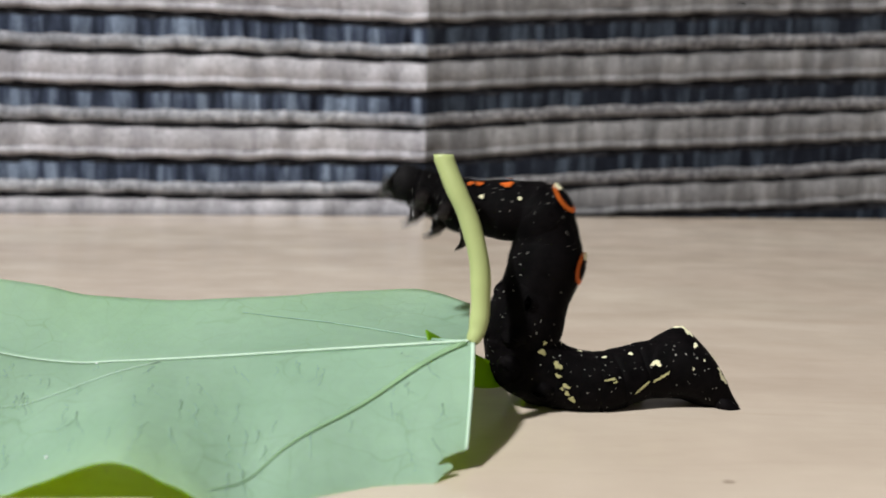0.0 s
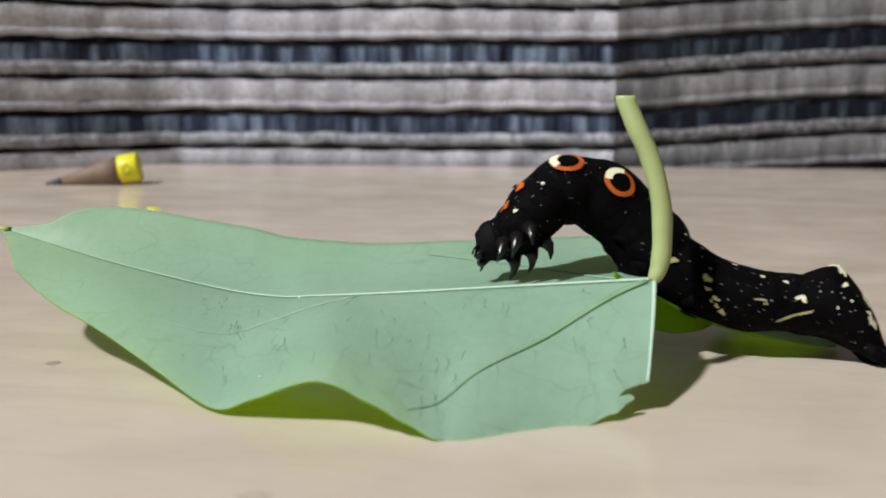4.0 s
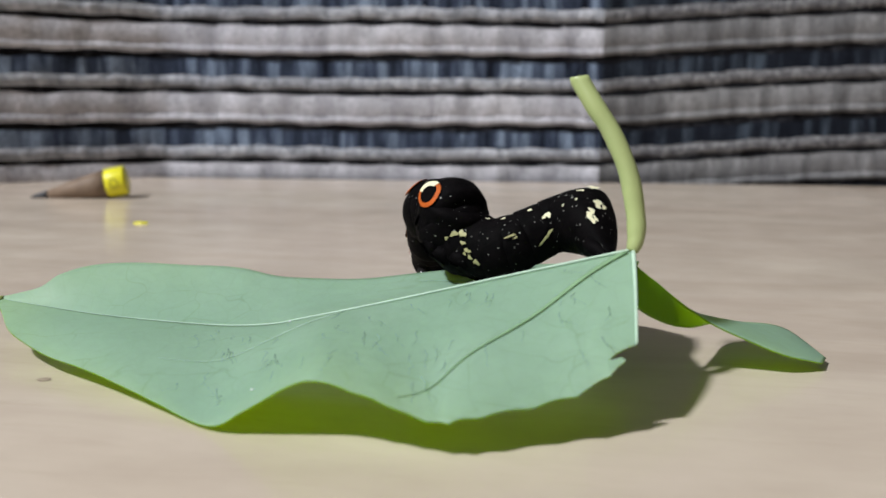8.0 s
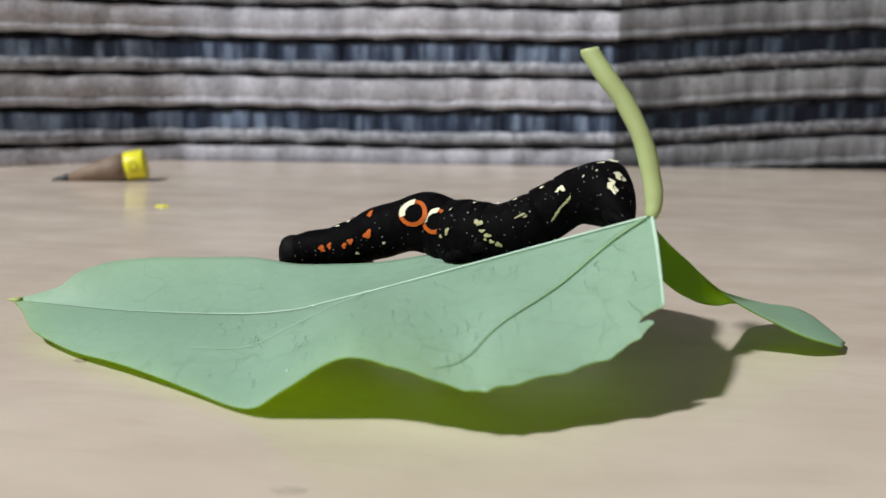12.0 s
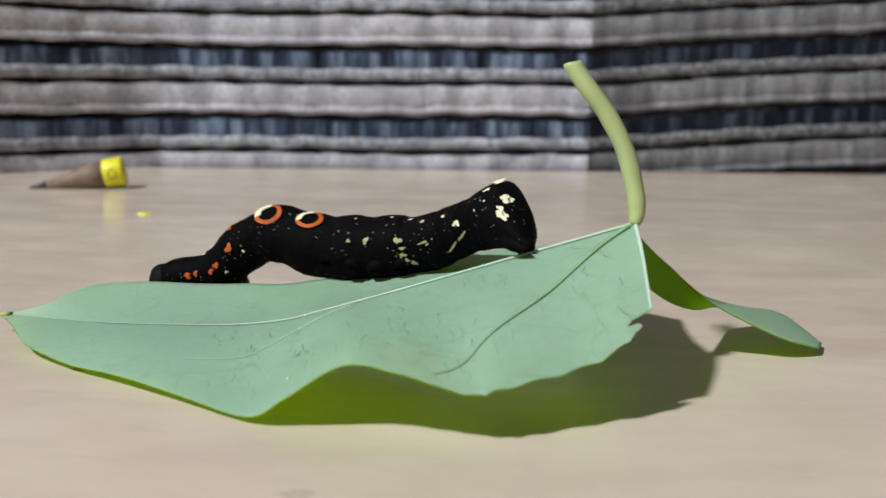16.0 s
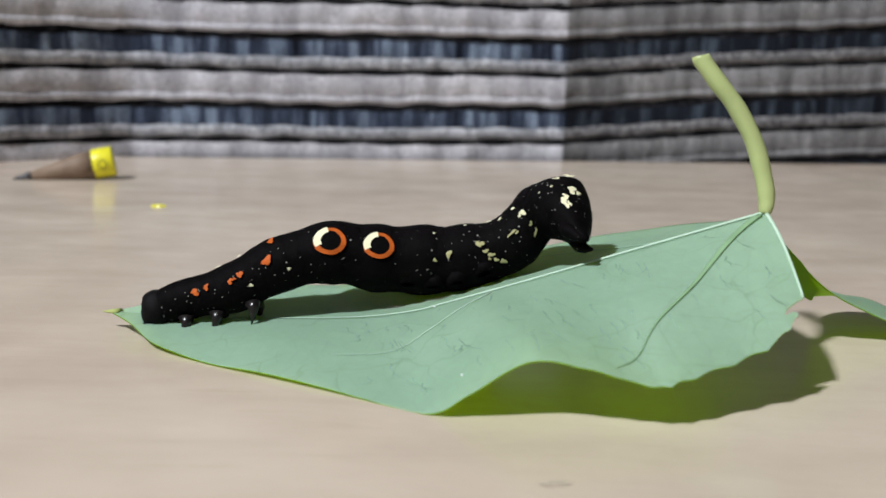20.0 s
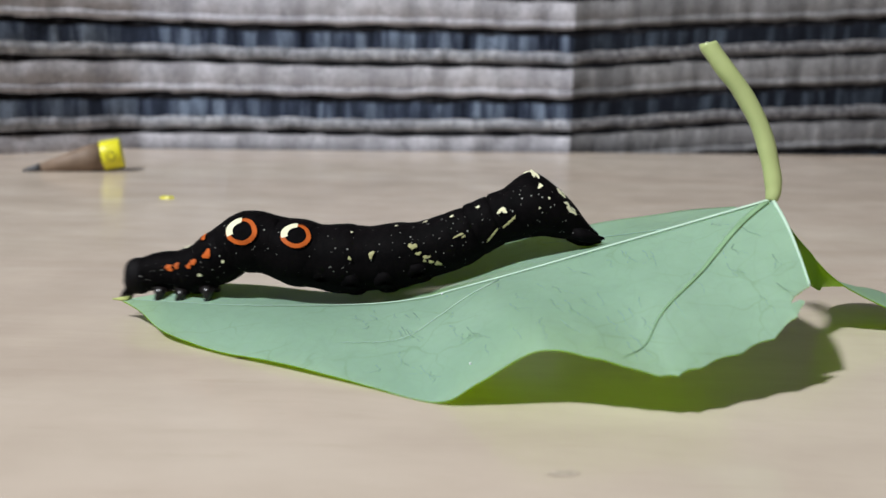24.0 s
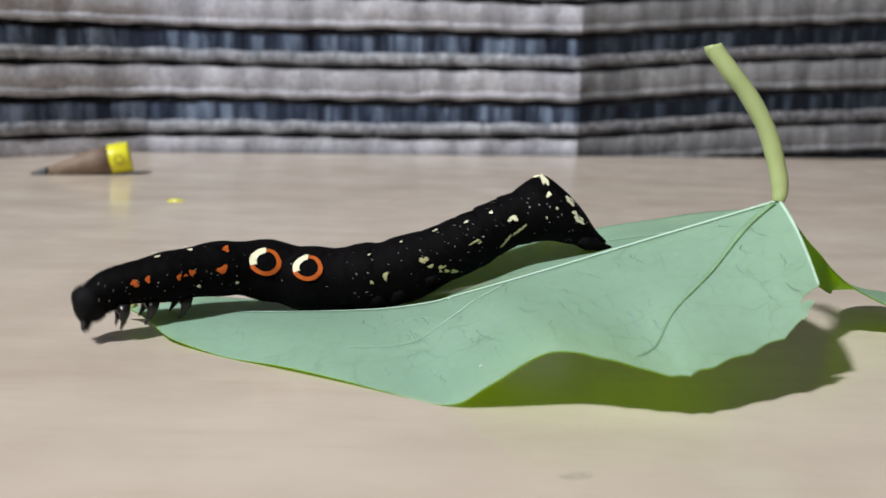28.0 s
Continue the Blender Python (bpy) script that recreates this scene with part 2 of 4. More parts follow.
def tube_data(line, radii, sides=8, flat=1.0):
    """Vertices and faces of a closed tube along a line."""
    verts, faces = [], []
    n = len(line)
    for i, p in enumerate(line):
        d = (line[min(i + 1, n - 1)] - line[max(i - 1, 0)]).normalized()
        side = d.cross(Vector((0, 0, 1)))
        side = side.normalized() if side.length > 1e-6 else Vector((1, 0, 0))
        up = side.cross(d)
        r = radii[i] if not isinstance(radii, float) else radii
        for k in range(sides):
            a = 2 * math.pi * k / sides
            verts.append(p + side * (r * math.cos(a)) + up * (r * flat * math.sin(a)))
    for i in range(n - 1):
        for k in range(sides):
            a, b = i * sides + k, i * sides + (k + 1) % sides
            faces.append((a, b, b + sides, a + sides))
    faces.append(tuple(reversed(range(sides))))
    faces.append(tuple(range((n - 1) * sides, n * sides)))
    return verts, faces


# ---- the room and the table ----
def cloth_y(x):
    return 0.288 + 0.15 * x


def room():
    for name, lo, hi in (("wall_back", (-2.5, 1.6, -0.75), (2.5, 1.7, 1.75)), ("wall_front", (-2.5, -2.1, -0.75), (2.5, -2.0, 1.75)),
                         ("wall_left", (-2.6, -2.1, -0.75), (-2.5, 1.7, 1.75)), ("wall_right", (2.5, -2.1, -0.75), (2.6, 1.7, 1.75))):
        tagged(box(name, lo, hi, MAT["wall"]), "plain light painted room wall", "wall", kind="structure")
    tagged(box("ceiling", (-2.6, -2.1, 1.75), (2.6, 1.7, 1.85), MAT["wall"]), "plain light painted ceiling", "ceiling", kind="structure")
    tagged(box("floor", (-2.6, -2.1, -0.85), (2.6, 1.7, -0.75), MAT["floor"]), "plain brown room floor", "floor", kind="structure")


def table():
    t = tagged(new("table"), "pale birch table with a worn satin top", "table")
    v, f = [], []
    xs = [-0.62, 0.5]
    top = [(xs[0], -0.42, 0.0), (xs[1], -0.42, 0.0), (xs[1], cloth_y(xs[1]) - 0.004, 0.0), (xs[0], cloth_y(xs[0]) - 0.004, 0.0)]
    v = [Vector(p) - Vector((0, 0, 0.022)) for p in top] + [Vector(p) for p in top]
    f = [(3, 2, 1, 0), (4, 5, 6, 7), (0, 1, 5, 4), (1, 2, 6, 5), (2, 3, 7, 6), (3, 0, 4, 7)]
    part("tabletop", mesh_of("tabletop", v, f, MAT["table"], smooth=False), t)
    for x, y in ((-0.57, -0.37), (0.45, -0.37), (0.45, 0.28), (-0.57, 0.14)):
        v, f = tube_data([Vector((x, y, -0.75)), Vector((x, y, -0.022))], 0.022, 12)
        part("leg", mesh_of("leg", v, f, MAT["table"]), t)


room()
table()


# ---- the striped cloth behind the table ----
def cloth():
    c = tagged(new("striped_cloth"), "grey, blue and black striped woven cloth hanging behind the table", "cloth")
    rng = random.Random(4)
    n = 330
    xs = [-0.36 + 0.66 * i / n for i in range(n + 1)]

    def lift(x, z):
        """How far the stripes climb along the cloth."""
        s = max(0.0, x - SEAM)
        return 0.080 * s * (1 - 0.2 * min(1, s / 0.12)) + 0.0002 * math.sin(x * 31 + z * 40) + 0.00015 * math.sin(x * 83 + 2 + z * 90)

    def sway(x, z):
        # a fold that swings towards the viewer beyond the left end of the pencil
        d = max(0.0, min(0.05, -0.113 - x))
        return -0.85 * d * d / (d + 0.005) + 0.0016 * math.sin(x * 24 + 1.0) + 0.0010 * math.sin(x * 57 + z * 20) - 0.0012 * math.exp(-((x - SEAM) / 0.004) ** 2)

    kinds = (("pale_band", 0.0056, "pale", 0.0005, "light grey woven band"), ("pale_rib", 0.0022, "pale", 0.0006, "light grey rib of the band"),
             ("black_cord", 0.00165, "black", -0.0002, "black cord"), ("thin_band", 0.0032, "thin", 0.0006, "narrow light grey band"),
             ("blue_band", 0.0045, "blue", 0.0001, "dark blue streaked band"), ("black_cord", 0.0020, "black", -0.0003, "thick black cord"))
    order = (1, 0, 2, 3, 4, 5)
    z = -0.0421
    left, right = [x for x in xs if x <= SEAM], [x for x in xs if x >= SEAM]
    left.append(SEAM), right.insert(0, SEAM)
    for rep in range(7):
        for k in order:
            name, high, mat, bulge, label = kinds[k]
            h = high * rng.uniform(0.98, 1.02)
            ph = rng.uniform(0, 6)
            # bands right of the seam get the copies with shade in their colour
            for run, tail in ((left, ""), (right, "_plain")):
                verts, faces = [], []
                rows = 7
                for j in range(rows):
                    v = j / (rows - 1)
                    for x in run:
                        edge = 0.00022 * math.sin(x * 410 + ph) + 0.00025 * noise.noise((x * 120, ph, rep)) + 0.00015 * noise.noise((x * 600, ph, rep))
                        zz = z + h * (1.03 * v - 0.015) + lift(x, z) + edge * (1 if j in (0, rows - 1) else 0.4)
                        out = bulge * math.sin(math.pi * v) + 0.00055 * noise.noise((x * 190, zz * 130, rep)) * (1 if mat != "black" else 0.5)
                        verts.append((x, cloth_y(x) + sway(x, zz) - out, zz))
                w = len(run)
                for j in range(rows - 1):
                    for i in range(w - 1):
                        a = j * w + i
                        faces.append((a, a + 1, a + 1 + w, a + w))
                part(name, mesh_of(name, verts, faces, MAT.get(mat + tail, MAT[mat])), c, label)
            z += h
    v, f = [], []
    for x in xs:
        y = cloth_y(x) + sway(x, 0)
        v += [(x, y + 0.0012, -0.75), (x, y + 0.0012, z), (x, y + 0.003, z), (x, y + 0.003, -0.75)]
    for i in range(n):
        a, b = 4 * i, 4 * i + 4
        f += [(a, b, b + 1, a + 1), (a + 1, b + 1, b + 2, a + 2), (a + 2, b + 2, b + 3, a + 3), (a + 3, b + 3, b, a)]
    part("backing", mesh_of("backing", v, f, MAT["black"]), c, "dark cloth backing")


SEAM = 0.0058
cloth()


# ---- the leaf ----
PIVOT = Vector((-2.4 * C, 7.65 * C, 0.0))
MID = [(-5.66, 9.63, 0.46), (-5.0, 9.59, 0.42), (-4.31, 9.55, 0.39), (-3.17, 9.48, 0.40), (-2.56, 9.45, 0.46), (-2.2, 9.43, 0.55), (-1.47, 9.39, 0.75), (-0.40, 9.33, 1.06), (0.78, 9.26, 1.40)]
FRONT = [(-5.66, 9.63, 0.46), (-5.32, 9.28, 0.41), (-4.95, 8.92, 0.29), (-4.40, 8.60, 0.20), (-3.60, 8.20, 0.17), (-2.87, 7.84, 0.09), (-2.26, 7.53, 0.05), (-1.92, 7.45, 0.23),
         (-1.45, 7.40, 0.50), (-1.00, 7.35, 0.44), (-0.52, 7.35, 0.30), (-0.24, 7.42, 0.31), (0.33, 7.75, 0.37), (0.74, 8.03, 0.55), (0.88, 8.17, 0.62)]
BACK = [(-5.66, 9.63, 0.46), (-5.20, 9.70, 0.60), (-5.02, 9.85, 0.74), (-4.66, 10.05, 0.83), (-3.86, 10.25, 0.85), (-3.28, 10.35, 0.85), (-2.75, 10.38, 0.79),
        (-1.95, 10.42, 0.82), (-1.10, 10.6, 0.93), (-0.40, 10.95, 1.00), (0.30, 11.3, 1.03), (0.82, 10.9, 1.12)]
JUNCTION = Vector((0.78, 9.26, 1.40)) * C

def at(rail, u):
    """The place at the share u of a rail."""
    s = u * (len(rail) - 1)
    i = min(int(s), len(rail) - 2)
    t = s - i
    p = [Vector(q) for q in rail]
    a, b, c, d = p[max(i - 1, 0)], p[i], p[i + 1], p[min(i + 2, len(p) - 1)]
    return 0.5 * (2 * b + (c - a) * t + (2 * a - 5 * b + 4 * c - d) * t * t + (3 * b - a - 3 * c + d) * t ** 3)


MIDLINE = spline(MID, 12)


def mid_at(x):
    """The midrib at a given x."""
    best = min(range(len(MIDLINE) - 1), key=lambda i: abs(0.5 * (MIDLINE[i].x + MIDLINE[i + 1].x) - x))
    a, b = MIDLINE[best], MIDLINE[best + 1]
    t = 0 if b.x == a.x else (x - a.x) / (b.x - a.x)
    return a + (b - a) * max(-0.5, min(1.5, t))


def blade_point(u, v):
    """v from -1 (front margin) over 0 (midrib) to 1 (back margin)."""
    edge = at(FRONT, u) if v < 0 else at(BACK, u)
    x0 = -5.66 + 6.44 * u
    m = mid_at(x0)
    k = abs(v)
    p = m.lerp(edge, k)
    swell = math.sin(math.pi * k) * min(1, 4 * u)
    p.z += (0.10 if v < 0 else -0.10) * swell * (0.35 + 0.65 * u)
    p.z += 0.025 * noise.noise(p * 1.3) * k
    if v < 0:
        serr = 0.035 * max(0.0, (u - 0.55) / 0.45) * abs(math.sin(u * 75)) * max(0.0, (k - 0.8) / 0.2)
        serr += 0.028 * max(0.0, (k - 0.5) / 0.5) * math.exp(-((u - 0.85) / 0.06) ** 2)
        p = p.lerp(m, serr)
    return p


# outline of the torn slit and the missing corner under it, as shares of the blade
SLIT = ((1.01, -0.872), (0.975, -0.864), (0.955, -0.863), (0.936, -0.872), (0.926, -0.886), (0.933, -0.898), (0.946, -0.908), (0.954, -0.922), (0.956, -0.936),
        (0.946, -0.950), (0.926, -0.966), (0.906, -0.985), (0.89, -1.01), (1.01, -1.01))


def in_slit(u, v):
    """The torn slit beside the base corner of the blade."""
    inside = False
    for (ua, va), (ub, vb) in zip(SLIT, SLIT[1:] + SLIT[:1]):
        if (va > v) != (vb > v) and u < ua + (ub - ua) * (v - va) / (vb - va):
            inside = not inside
    return inside


def sheet(name, grid, parent, label="", seams=(), skirt=0.0, hole=()):
    """Two skins a hair apart: the pale side up, the green side down."""
    w, h = len(grid[0]), len(grid)
    nor = []
    for j in range(h):
        row = []
        for i in range(w):
            du = grid[j][min(i + 1, w - 1)] - grid[j][max(i - 1, 0)]
            dv = grid[min(j + 1, h - 1)][i] - grid[max(j - 1, 0)][i]
            q = du.cross(dv)
            row.append(q.normalized() if q.length > 1e-9 else Vector((0, 0, 1)))
        nor.append(row)
    verts = [(grid[j][i] * C) - PIVOT for j in range(h) for i in range(w)]
    verts += [(grid[j][i] - nor[j][i] * 0.013) * C - PIVOT for j in range(h) for i in range(w)]
    o = w * h
    faces, fm = [], []
    for j in range(h - 1):
        for i in range(w - 1):
            if (i, j) in hole:
                continue
            a = j * w + i
            faces.append((a, a + 1, a + 1 + w, a + w))
            fm.append(0)
            faces.append((o + a, o + a + w, o + a + 1 + w, o + a + 1))
            fm.append(1)
    rim = [i for i in range(w)] + [j * w + w - 1 for j in range(1, h)] + [(h - 1) * w + i for i in range(w - 2, -1, -1)] + [j * w for j in range(h - 2, 0, -1)]
    for k in range(len(rim)):
        a, b = rim[k], rim[(k + 1) % len(rim)]
        if any(a % w == c % w and b % w == c % w for c in seams):
            continue
        if (min(a % w, b % w, w - 2), min(a // w, b // w, h - 2)) in hole:
            continue
        faces.append((a, a + o, b + o, b))
        fm.append(1)
    # a thin skirt under the seams between the strips
    if skirt:
        for c in seams:
            i = c % w
            n0 = len(verts)
            verts += [(grid[j][i] - nor[j][i] * 0.003) * C - PIVOT for j in range(h)]
            verts += [(grid[j][i] - nor[j][i] * skirt * min(1.0, 0.15 + j / h)) * C - PIVOT for j in range(h)]
            for j in range(h - 1):
                faces.append((n0 + j, n0 + j + 1, n0 + h + j + 1, n0 + h + j))
                fm.append(0)
    return part(name, mesh_of(name, verts, faces, [MAT["leaf_pale"], MAT["leaf_green"]], fm), parent, label)


def leaf():
    top = tagged(new("leaf"), "pale green broad leaf lying underside up, with its stalk standing", "leaf")
    top.location = PIVOT
    us = [0.40 * i / 60 for i in range(60)] + [0.40 + 0.28 * i / 80 for i in range(80)] + [0.68 + 0.20 * i / 30 for i in range(30)] + [0.88 + 0.12 * i / 60 for i in range(61)]
    vs = [-1 + 0.22 * i / 30 for i in range(30)] + [-0.78 + 0.78 * i / 20 for i in range(21)]
    slit = {(i, j) for i in range(len(us) - 1) for j in range(len(vs) - 1) if in_slit(0.5 * (us[i] + us[i + 1]), 0.5 * (vs[j] + vs[j + 1]))}
    sheet("front_half", [[blade_point(u, v) for u in us] for v in vs], top, "front half of the blade with a wavy toothed edge", hole=slit)
    vs = [i / 20 for i in range(21)]
    # the back half: a base that stays, and strips towards the tip that give way one after the other
    marks = list(range(60, 141))
    base = sheet("back_half", [[blade_point(u, v) for u in us[marks[-1]:]] for v in vs], top, "back half of the blade", (0,), 0.016)
    strips = [(0.0, base, mid_at(-5.66 + 6.44 * us[marks[-1]])), (1.0, sheet("back_tip", [[blade_point(u, v) for u in us[:marks[0] + 1]] for v in vs], top, "back half of the leaf tip", (-1,), 0.016), mid_at(-4.0))]
    for k in range(80):
        a, b = marks[k], marks[k + 1]
        share = 1 - (k + 0.5) / 80
        ob = sheet("back_strip", [[blade_point(u, v) for u in us[a:b + 1]] for v in vs], top, "", (0, -1), 0.016)
        strips.append((share * share * (3 - 2 * share), ob, mid_at(-5.66 + 6.44 * us[a])))
    # midrib, thicker to the stalk
    line = [Vector(p) * C - PIVOT + Vector((0, 0, 0.00004)) for p in MIDLINE]
    n = len(line)
    v, f = tube_data(line, [0.00003 + 0.00010 * min(1, max(0, (i / n - 0.22) / 0.25)) + 0.00024 * max(0, i / n - 0.3) ** 1.2 for i in range(n)], 10, 0.45)
    part("midrib", mesh_of("midrib", v, f, MAT["vein"]), top, "pale raised midrib")

    def vein(name, path, r0, r1, mat, on=top):
        line = [(blade_point(u, w) + Vector((0, 0, 0.008))) * C - PIVOT for u, w in path]
        v, f = tube_data(line, [r1 + (r0 - r1) * (1 - i / (len(line) - 1)) ** 1.5 for i in range(len(line))], 8, 0.3)
        part(name, mesh_of(name, v, f, MAT[mat]), on)

    def curve_uv(a, b, bend, n=16):
        return [(a[0] + (b[0] - a[0]) * k / n, a[1] + (b[1] - a[1]) * k / n + bend * math.sin(math.pi * k / n)) for k in range(n + 1)]

    vein("side_vein", curve_uv((0.99, -0.02), (0.68, -0.93), -0.02, 24), 0.00046, 0.00004, "vein_dark")
    vein("side_vein", curve_uv((0.60, -0.05), (0.34, -0.62), -0.05), 0.00009, 0.00003, "vein")
    vein("side_vein", curve_uv((0.985, 0.02), (0.70, 0.8), 0.05), 0.00026, 0.00004, "crack_faint", base)
    for u, w, r in ((0.515, -0.035, 0.00010), (0.50, -0.86, 0.00010)):
        o = (blade_point(u, w) + Vector((0, 0, 0.012))) * C - PIVOT
        v, f = tube_data([o + Vector((-r, 0, 0)), o, o + Vector((r, 0, 0.00005))], [r * 0.5, r, r * 0.5], 8)
        part("speck", mesh_of("speck", v, f, MAT["speck"]), top, "tiny white speck on the leaf")
    # fine broken veinlets, most of them across the blade, some forked
    rng = random.Random(11)
    for k in range(64):
        u, w = rng.uniform(0.36, 0.97), -rng.uniform(0.05, 0.82)
        long, slope = rng.uniform(0.05, 0.15), rng.uniform(-0.06, 0.10)
        kink = [rng.uniform(-0.0035, 0.0035) for _ in range(5)]
        path = [(u + slope * long * s / 8 + float(np.interp(s, (0, 2, 4, 6, 8), kink)), w - long * s / 8) for s in range(9)]
        thick = rng.uniform(0.00002, 0.000042)
        vein("vein", path, thick, 0.000012, "crack" if k % 4 == 0 else "crack_faint")
        if k % 2 == 0:
            (u, w), way = path[rng.choice((3, 4, 5))], rng.choice((-1, 1))
            reach = rng.uniform(0.008, 0.022)
            vein("vein", [(u + way * reach * s / 5 + rng.uniform(-0.0008, 0.0008), max(-0.95, w - (0.004 + 0.006 * (k % 3)) * s)) for s in range(6)], thick * 0.7, 0.00001, "crack_faint")
    # pale rim along the base
    line = [(blade_point(1.0, -0.03 - 0.83 * i / 20) + Vector((0.004, 0, 0.004))) * C - PIVOT for i in range(21)]
    v, f = tube_data(line, [0.00020 - 0.00010 * i / 20 for i in range(21)], 8, 0.8)
    part("base_rim", mesh_of("base_rim", v, f, MAT["vein"]), top, "pale rim along the leaf base")
    # the drawn-out point of the leaf
    v, f = tube_data([Vector(q) * C - PIVOT for q in ((-5.56, 9.62, 0.462), (-5.66, 9.635, 0.459), (-5.75, 9.65, 0.455))], [0.0006, 0.0004, 0.0001], 8, 0.5)
    part("leaf_tip", mesh_of("leaf_tip", v, f, MAT["tip"]), top, "yellowish drawn-out leaf point")
    # stalk
    st = [(0.775, 9.262, 1.385), (0.80, 9.29, 1.50), (0.785, 9.34, 1.70), (0.70, 9.40, 2.05), (0.54, 9.46, 2.38), (0.37, 9.50, 2.62), (0.22, 9.56, 2.85)]
    line = [Vector(p) * C - PIVOT for p in spline(st, 6)]
    n = len(line)
    v, f = tube_data(line, [0.00050 + 0.00016 * min(1, 9 * i / n) + 0.00023 * min(1, 2.5 * i / n) + 0.00004 * (i / n) + 0.00002 * math.sin(i * 0.9) for i in range(n)], 18, 0.92)
    level = sum(p.z for p in v[-18:]) / 18
    for p in v[-18:]:
        p.z = level + 0.25 * (p.z - level)
    stalk = part("stalk", mesh_of("stalk", v, f, MAT["stalk"]), top, "thick olive-green leaf stalk, cut off")
    rim = [p + Vector((0, 0, 0.00004)) for p in v[-18:]]
    hub = sum(rim, Vector()) / 18
    part("cut_end", mesh_of("cut_end", [hub.lerp(p, 0.93) for p in rim] + [hub + Vector((0, 0, 0.00008))], [(k, (k + 1) % 18, 18) for k in range(18)], MAT["cut"]), stalk, "pale cut end of the stalk")
    return top, strips


def basal_lobe(top):
    """The lobe that hangs from the base of the blade down to the table; its origin is its tip."""
    A = [(0.93, 9.42, 1.30), (1.09, 9.55, 1.13), (1.29, 9.70, 0.94), (1.54, 9.87, 0.70), (1.76, 9.92, 0.54), (2.06, 9.97, 0.38), (2.42, 10.02, 0.22), (2.76, 10.2, 0.09)]
    K = [(0.93, 9.20, 0.95), (1.12, 9.45, 0.75), (1.36, 9.75, 0.58), (1.60, 10.3, 0.41), (1.84, 10.9, 0.32), (2.24, 11.2, 0.26), (2.60, 11.1, 0.20), (2.86, 10.5, 0.06)]
    m, k = 44, 14
    grid = []
    for j in range(k + 1):
        row = []
        for i in range(m + 1):
            u, v = i / m, j / k
            p = at(A, u).lerp(at(K, u), v)
            p.z += 0.06 * math.sin(math.pi * v) * math.sin(math.pi * u) + 0.02 * noise.noise(p * 1.7)
            row.append(p - LOBE_TIP / C + PIVOT / C)
        grid.append(row)
    return sheet("basal_lobe", grid, top, "lobe of the leaf base, drooping onto the table")


LOBE_TIP = Vector((2.80, 10.2, 0.07)) * C
LEAF, STRIPS = leaf()
LOBE = basal_lobe(LEAF)


# ---- the caterpillar ----
POSES = []


def body(t, *pts):
    POSES.append((t, [Vector(p) * C for p in pts]))


# body poses
body(0, (0.40, 10.00, 2.07), (0.69, 10.00, 1.95), (0.98, 10.00, 1.84), (1.39, 10.00, 1.80), (1.69, 9.99, 1.74), (1.77, 9.97, 1.34), (1.61, 9.96, 0.83), (1.61, 9.94, 0.44), (2.21, 9.93, 0.22), (2.87, 10.05, 0.33), (3.66, 10.05, -0.04))
body(0.4, (0.37, 9.20, 1.07), (0.47, 9.34, 1.36), (0.64, 9.48, 1.58), (0.95, 9.67, 1.75), (1.32, 9.92, 1.62), (1.51, 10.10, 1.32), (1.50, 10.11, 0.81), (1.53, 10.08, 0.42), (2.14, 10.02, 0.18), (2.83, 10.08, 0.27), (3.62, 10.05, -0.05))
body(0.8, (0.16, 8.95, 0.73), (0.32, 9.04, 0.97), (0.54, 9.10, 1.25), (0.77, 9.31, 1.58), (1.02, 9.79, 1.62), (1.31, 10.10, 1.42), (1.38, 10.12, 0.91), (1.47, 10.08, 0.50), (2.16, 10.02, 0.21), (2.79, 10.06, 0.32), (3.59, 10.05, -0.04))
body(1, (-0.08, 8.95, 0.78), (0.18, 9.04, 0.98), (0.45, 9.10, 1.23), (0.68, 9.31, 1.55), (0.96, 9.79, 1.65), (1.28, 10.10, 1.48), (1.46, 10.12, 0.95), (1.55, 10.08, 0.53), (2.19, 10.02, 0.23), (2.79, 10.05, 0.32), (3.59, 10.05, -0.04))
body(1.4, (-0.37, 8.95, 0.75), (-0.09, 9.04, 0.89), (0.21, 9.10, 1.14), (0.47, 9.31, 1.49), (0.71, 9.79, 1.56), (1.09, 10.10, 1.48), (1.39, 10.12, 0.97), (1.55, 10.08, 0.57), (2.18, 10.02, 0.28), (2.74, 10.05, 0.36), (3.55, 10.05, -0.04))
body(1.6, (-0.42, 8.85, 0.95), (-0.14, 8.93, 1.04), (0.19, 8.96, 1.22), (0.50, 9.17, 1.55), (0.73, 9.73, 1.63), (1.14, 10.10, 1.51), (1.52, 10.12, 1.00), (1.69, 10.08, 0.61), (2.28, 10.02, 0.34), (2.82, 10.05, 0.39), (3.63, 10.05, -0.01))
body(2, (-0.52, 8.85, 1.63), (-0.18, 8.93, 1.46), (0.13, 8.96, 1.40), (0.42, 9.17, 1.58), (0.64, 9.73, 1.62), (1.02, 10.10, 1.42), (1.37, 10.12, 0.89), (1.53, 10.08, 0.56), (2.15, 10.02, 0.36), (2.69, 10.05, 0.42), (3.48, 10.05, 0.04))
body(2.4, (-1.05, 8.85, 1.33), (-0.66, 8.93, 1.22), (-0.22, 8.96, 1.19), (0.20, 9.17, 1.36), (0.50, 9.73, 1.44), (0.95, 10.10, 1.35), (1.43, 10.12, 0.88), (1.65, 10.08, 0.52), (2.23, 10.02, 0.33), (2.77, 10.06, 0.42), (3.55, 10.05, 0.03))
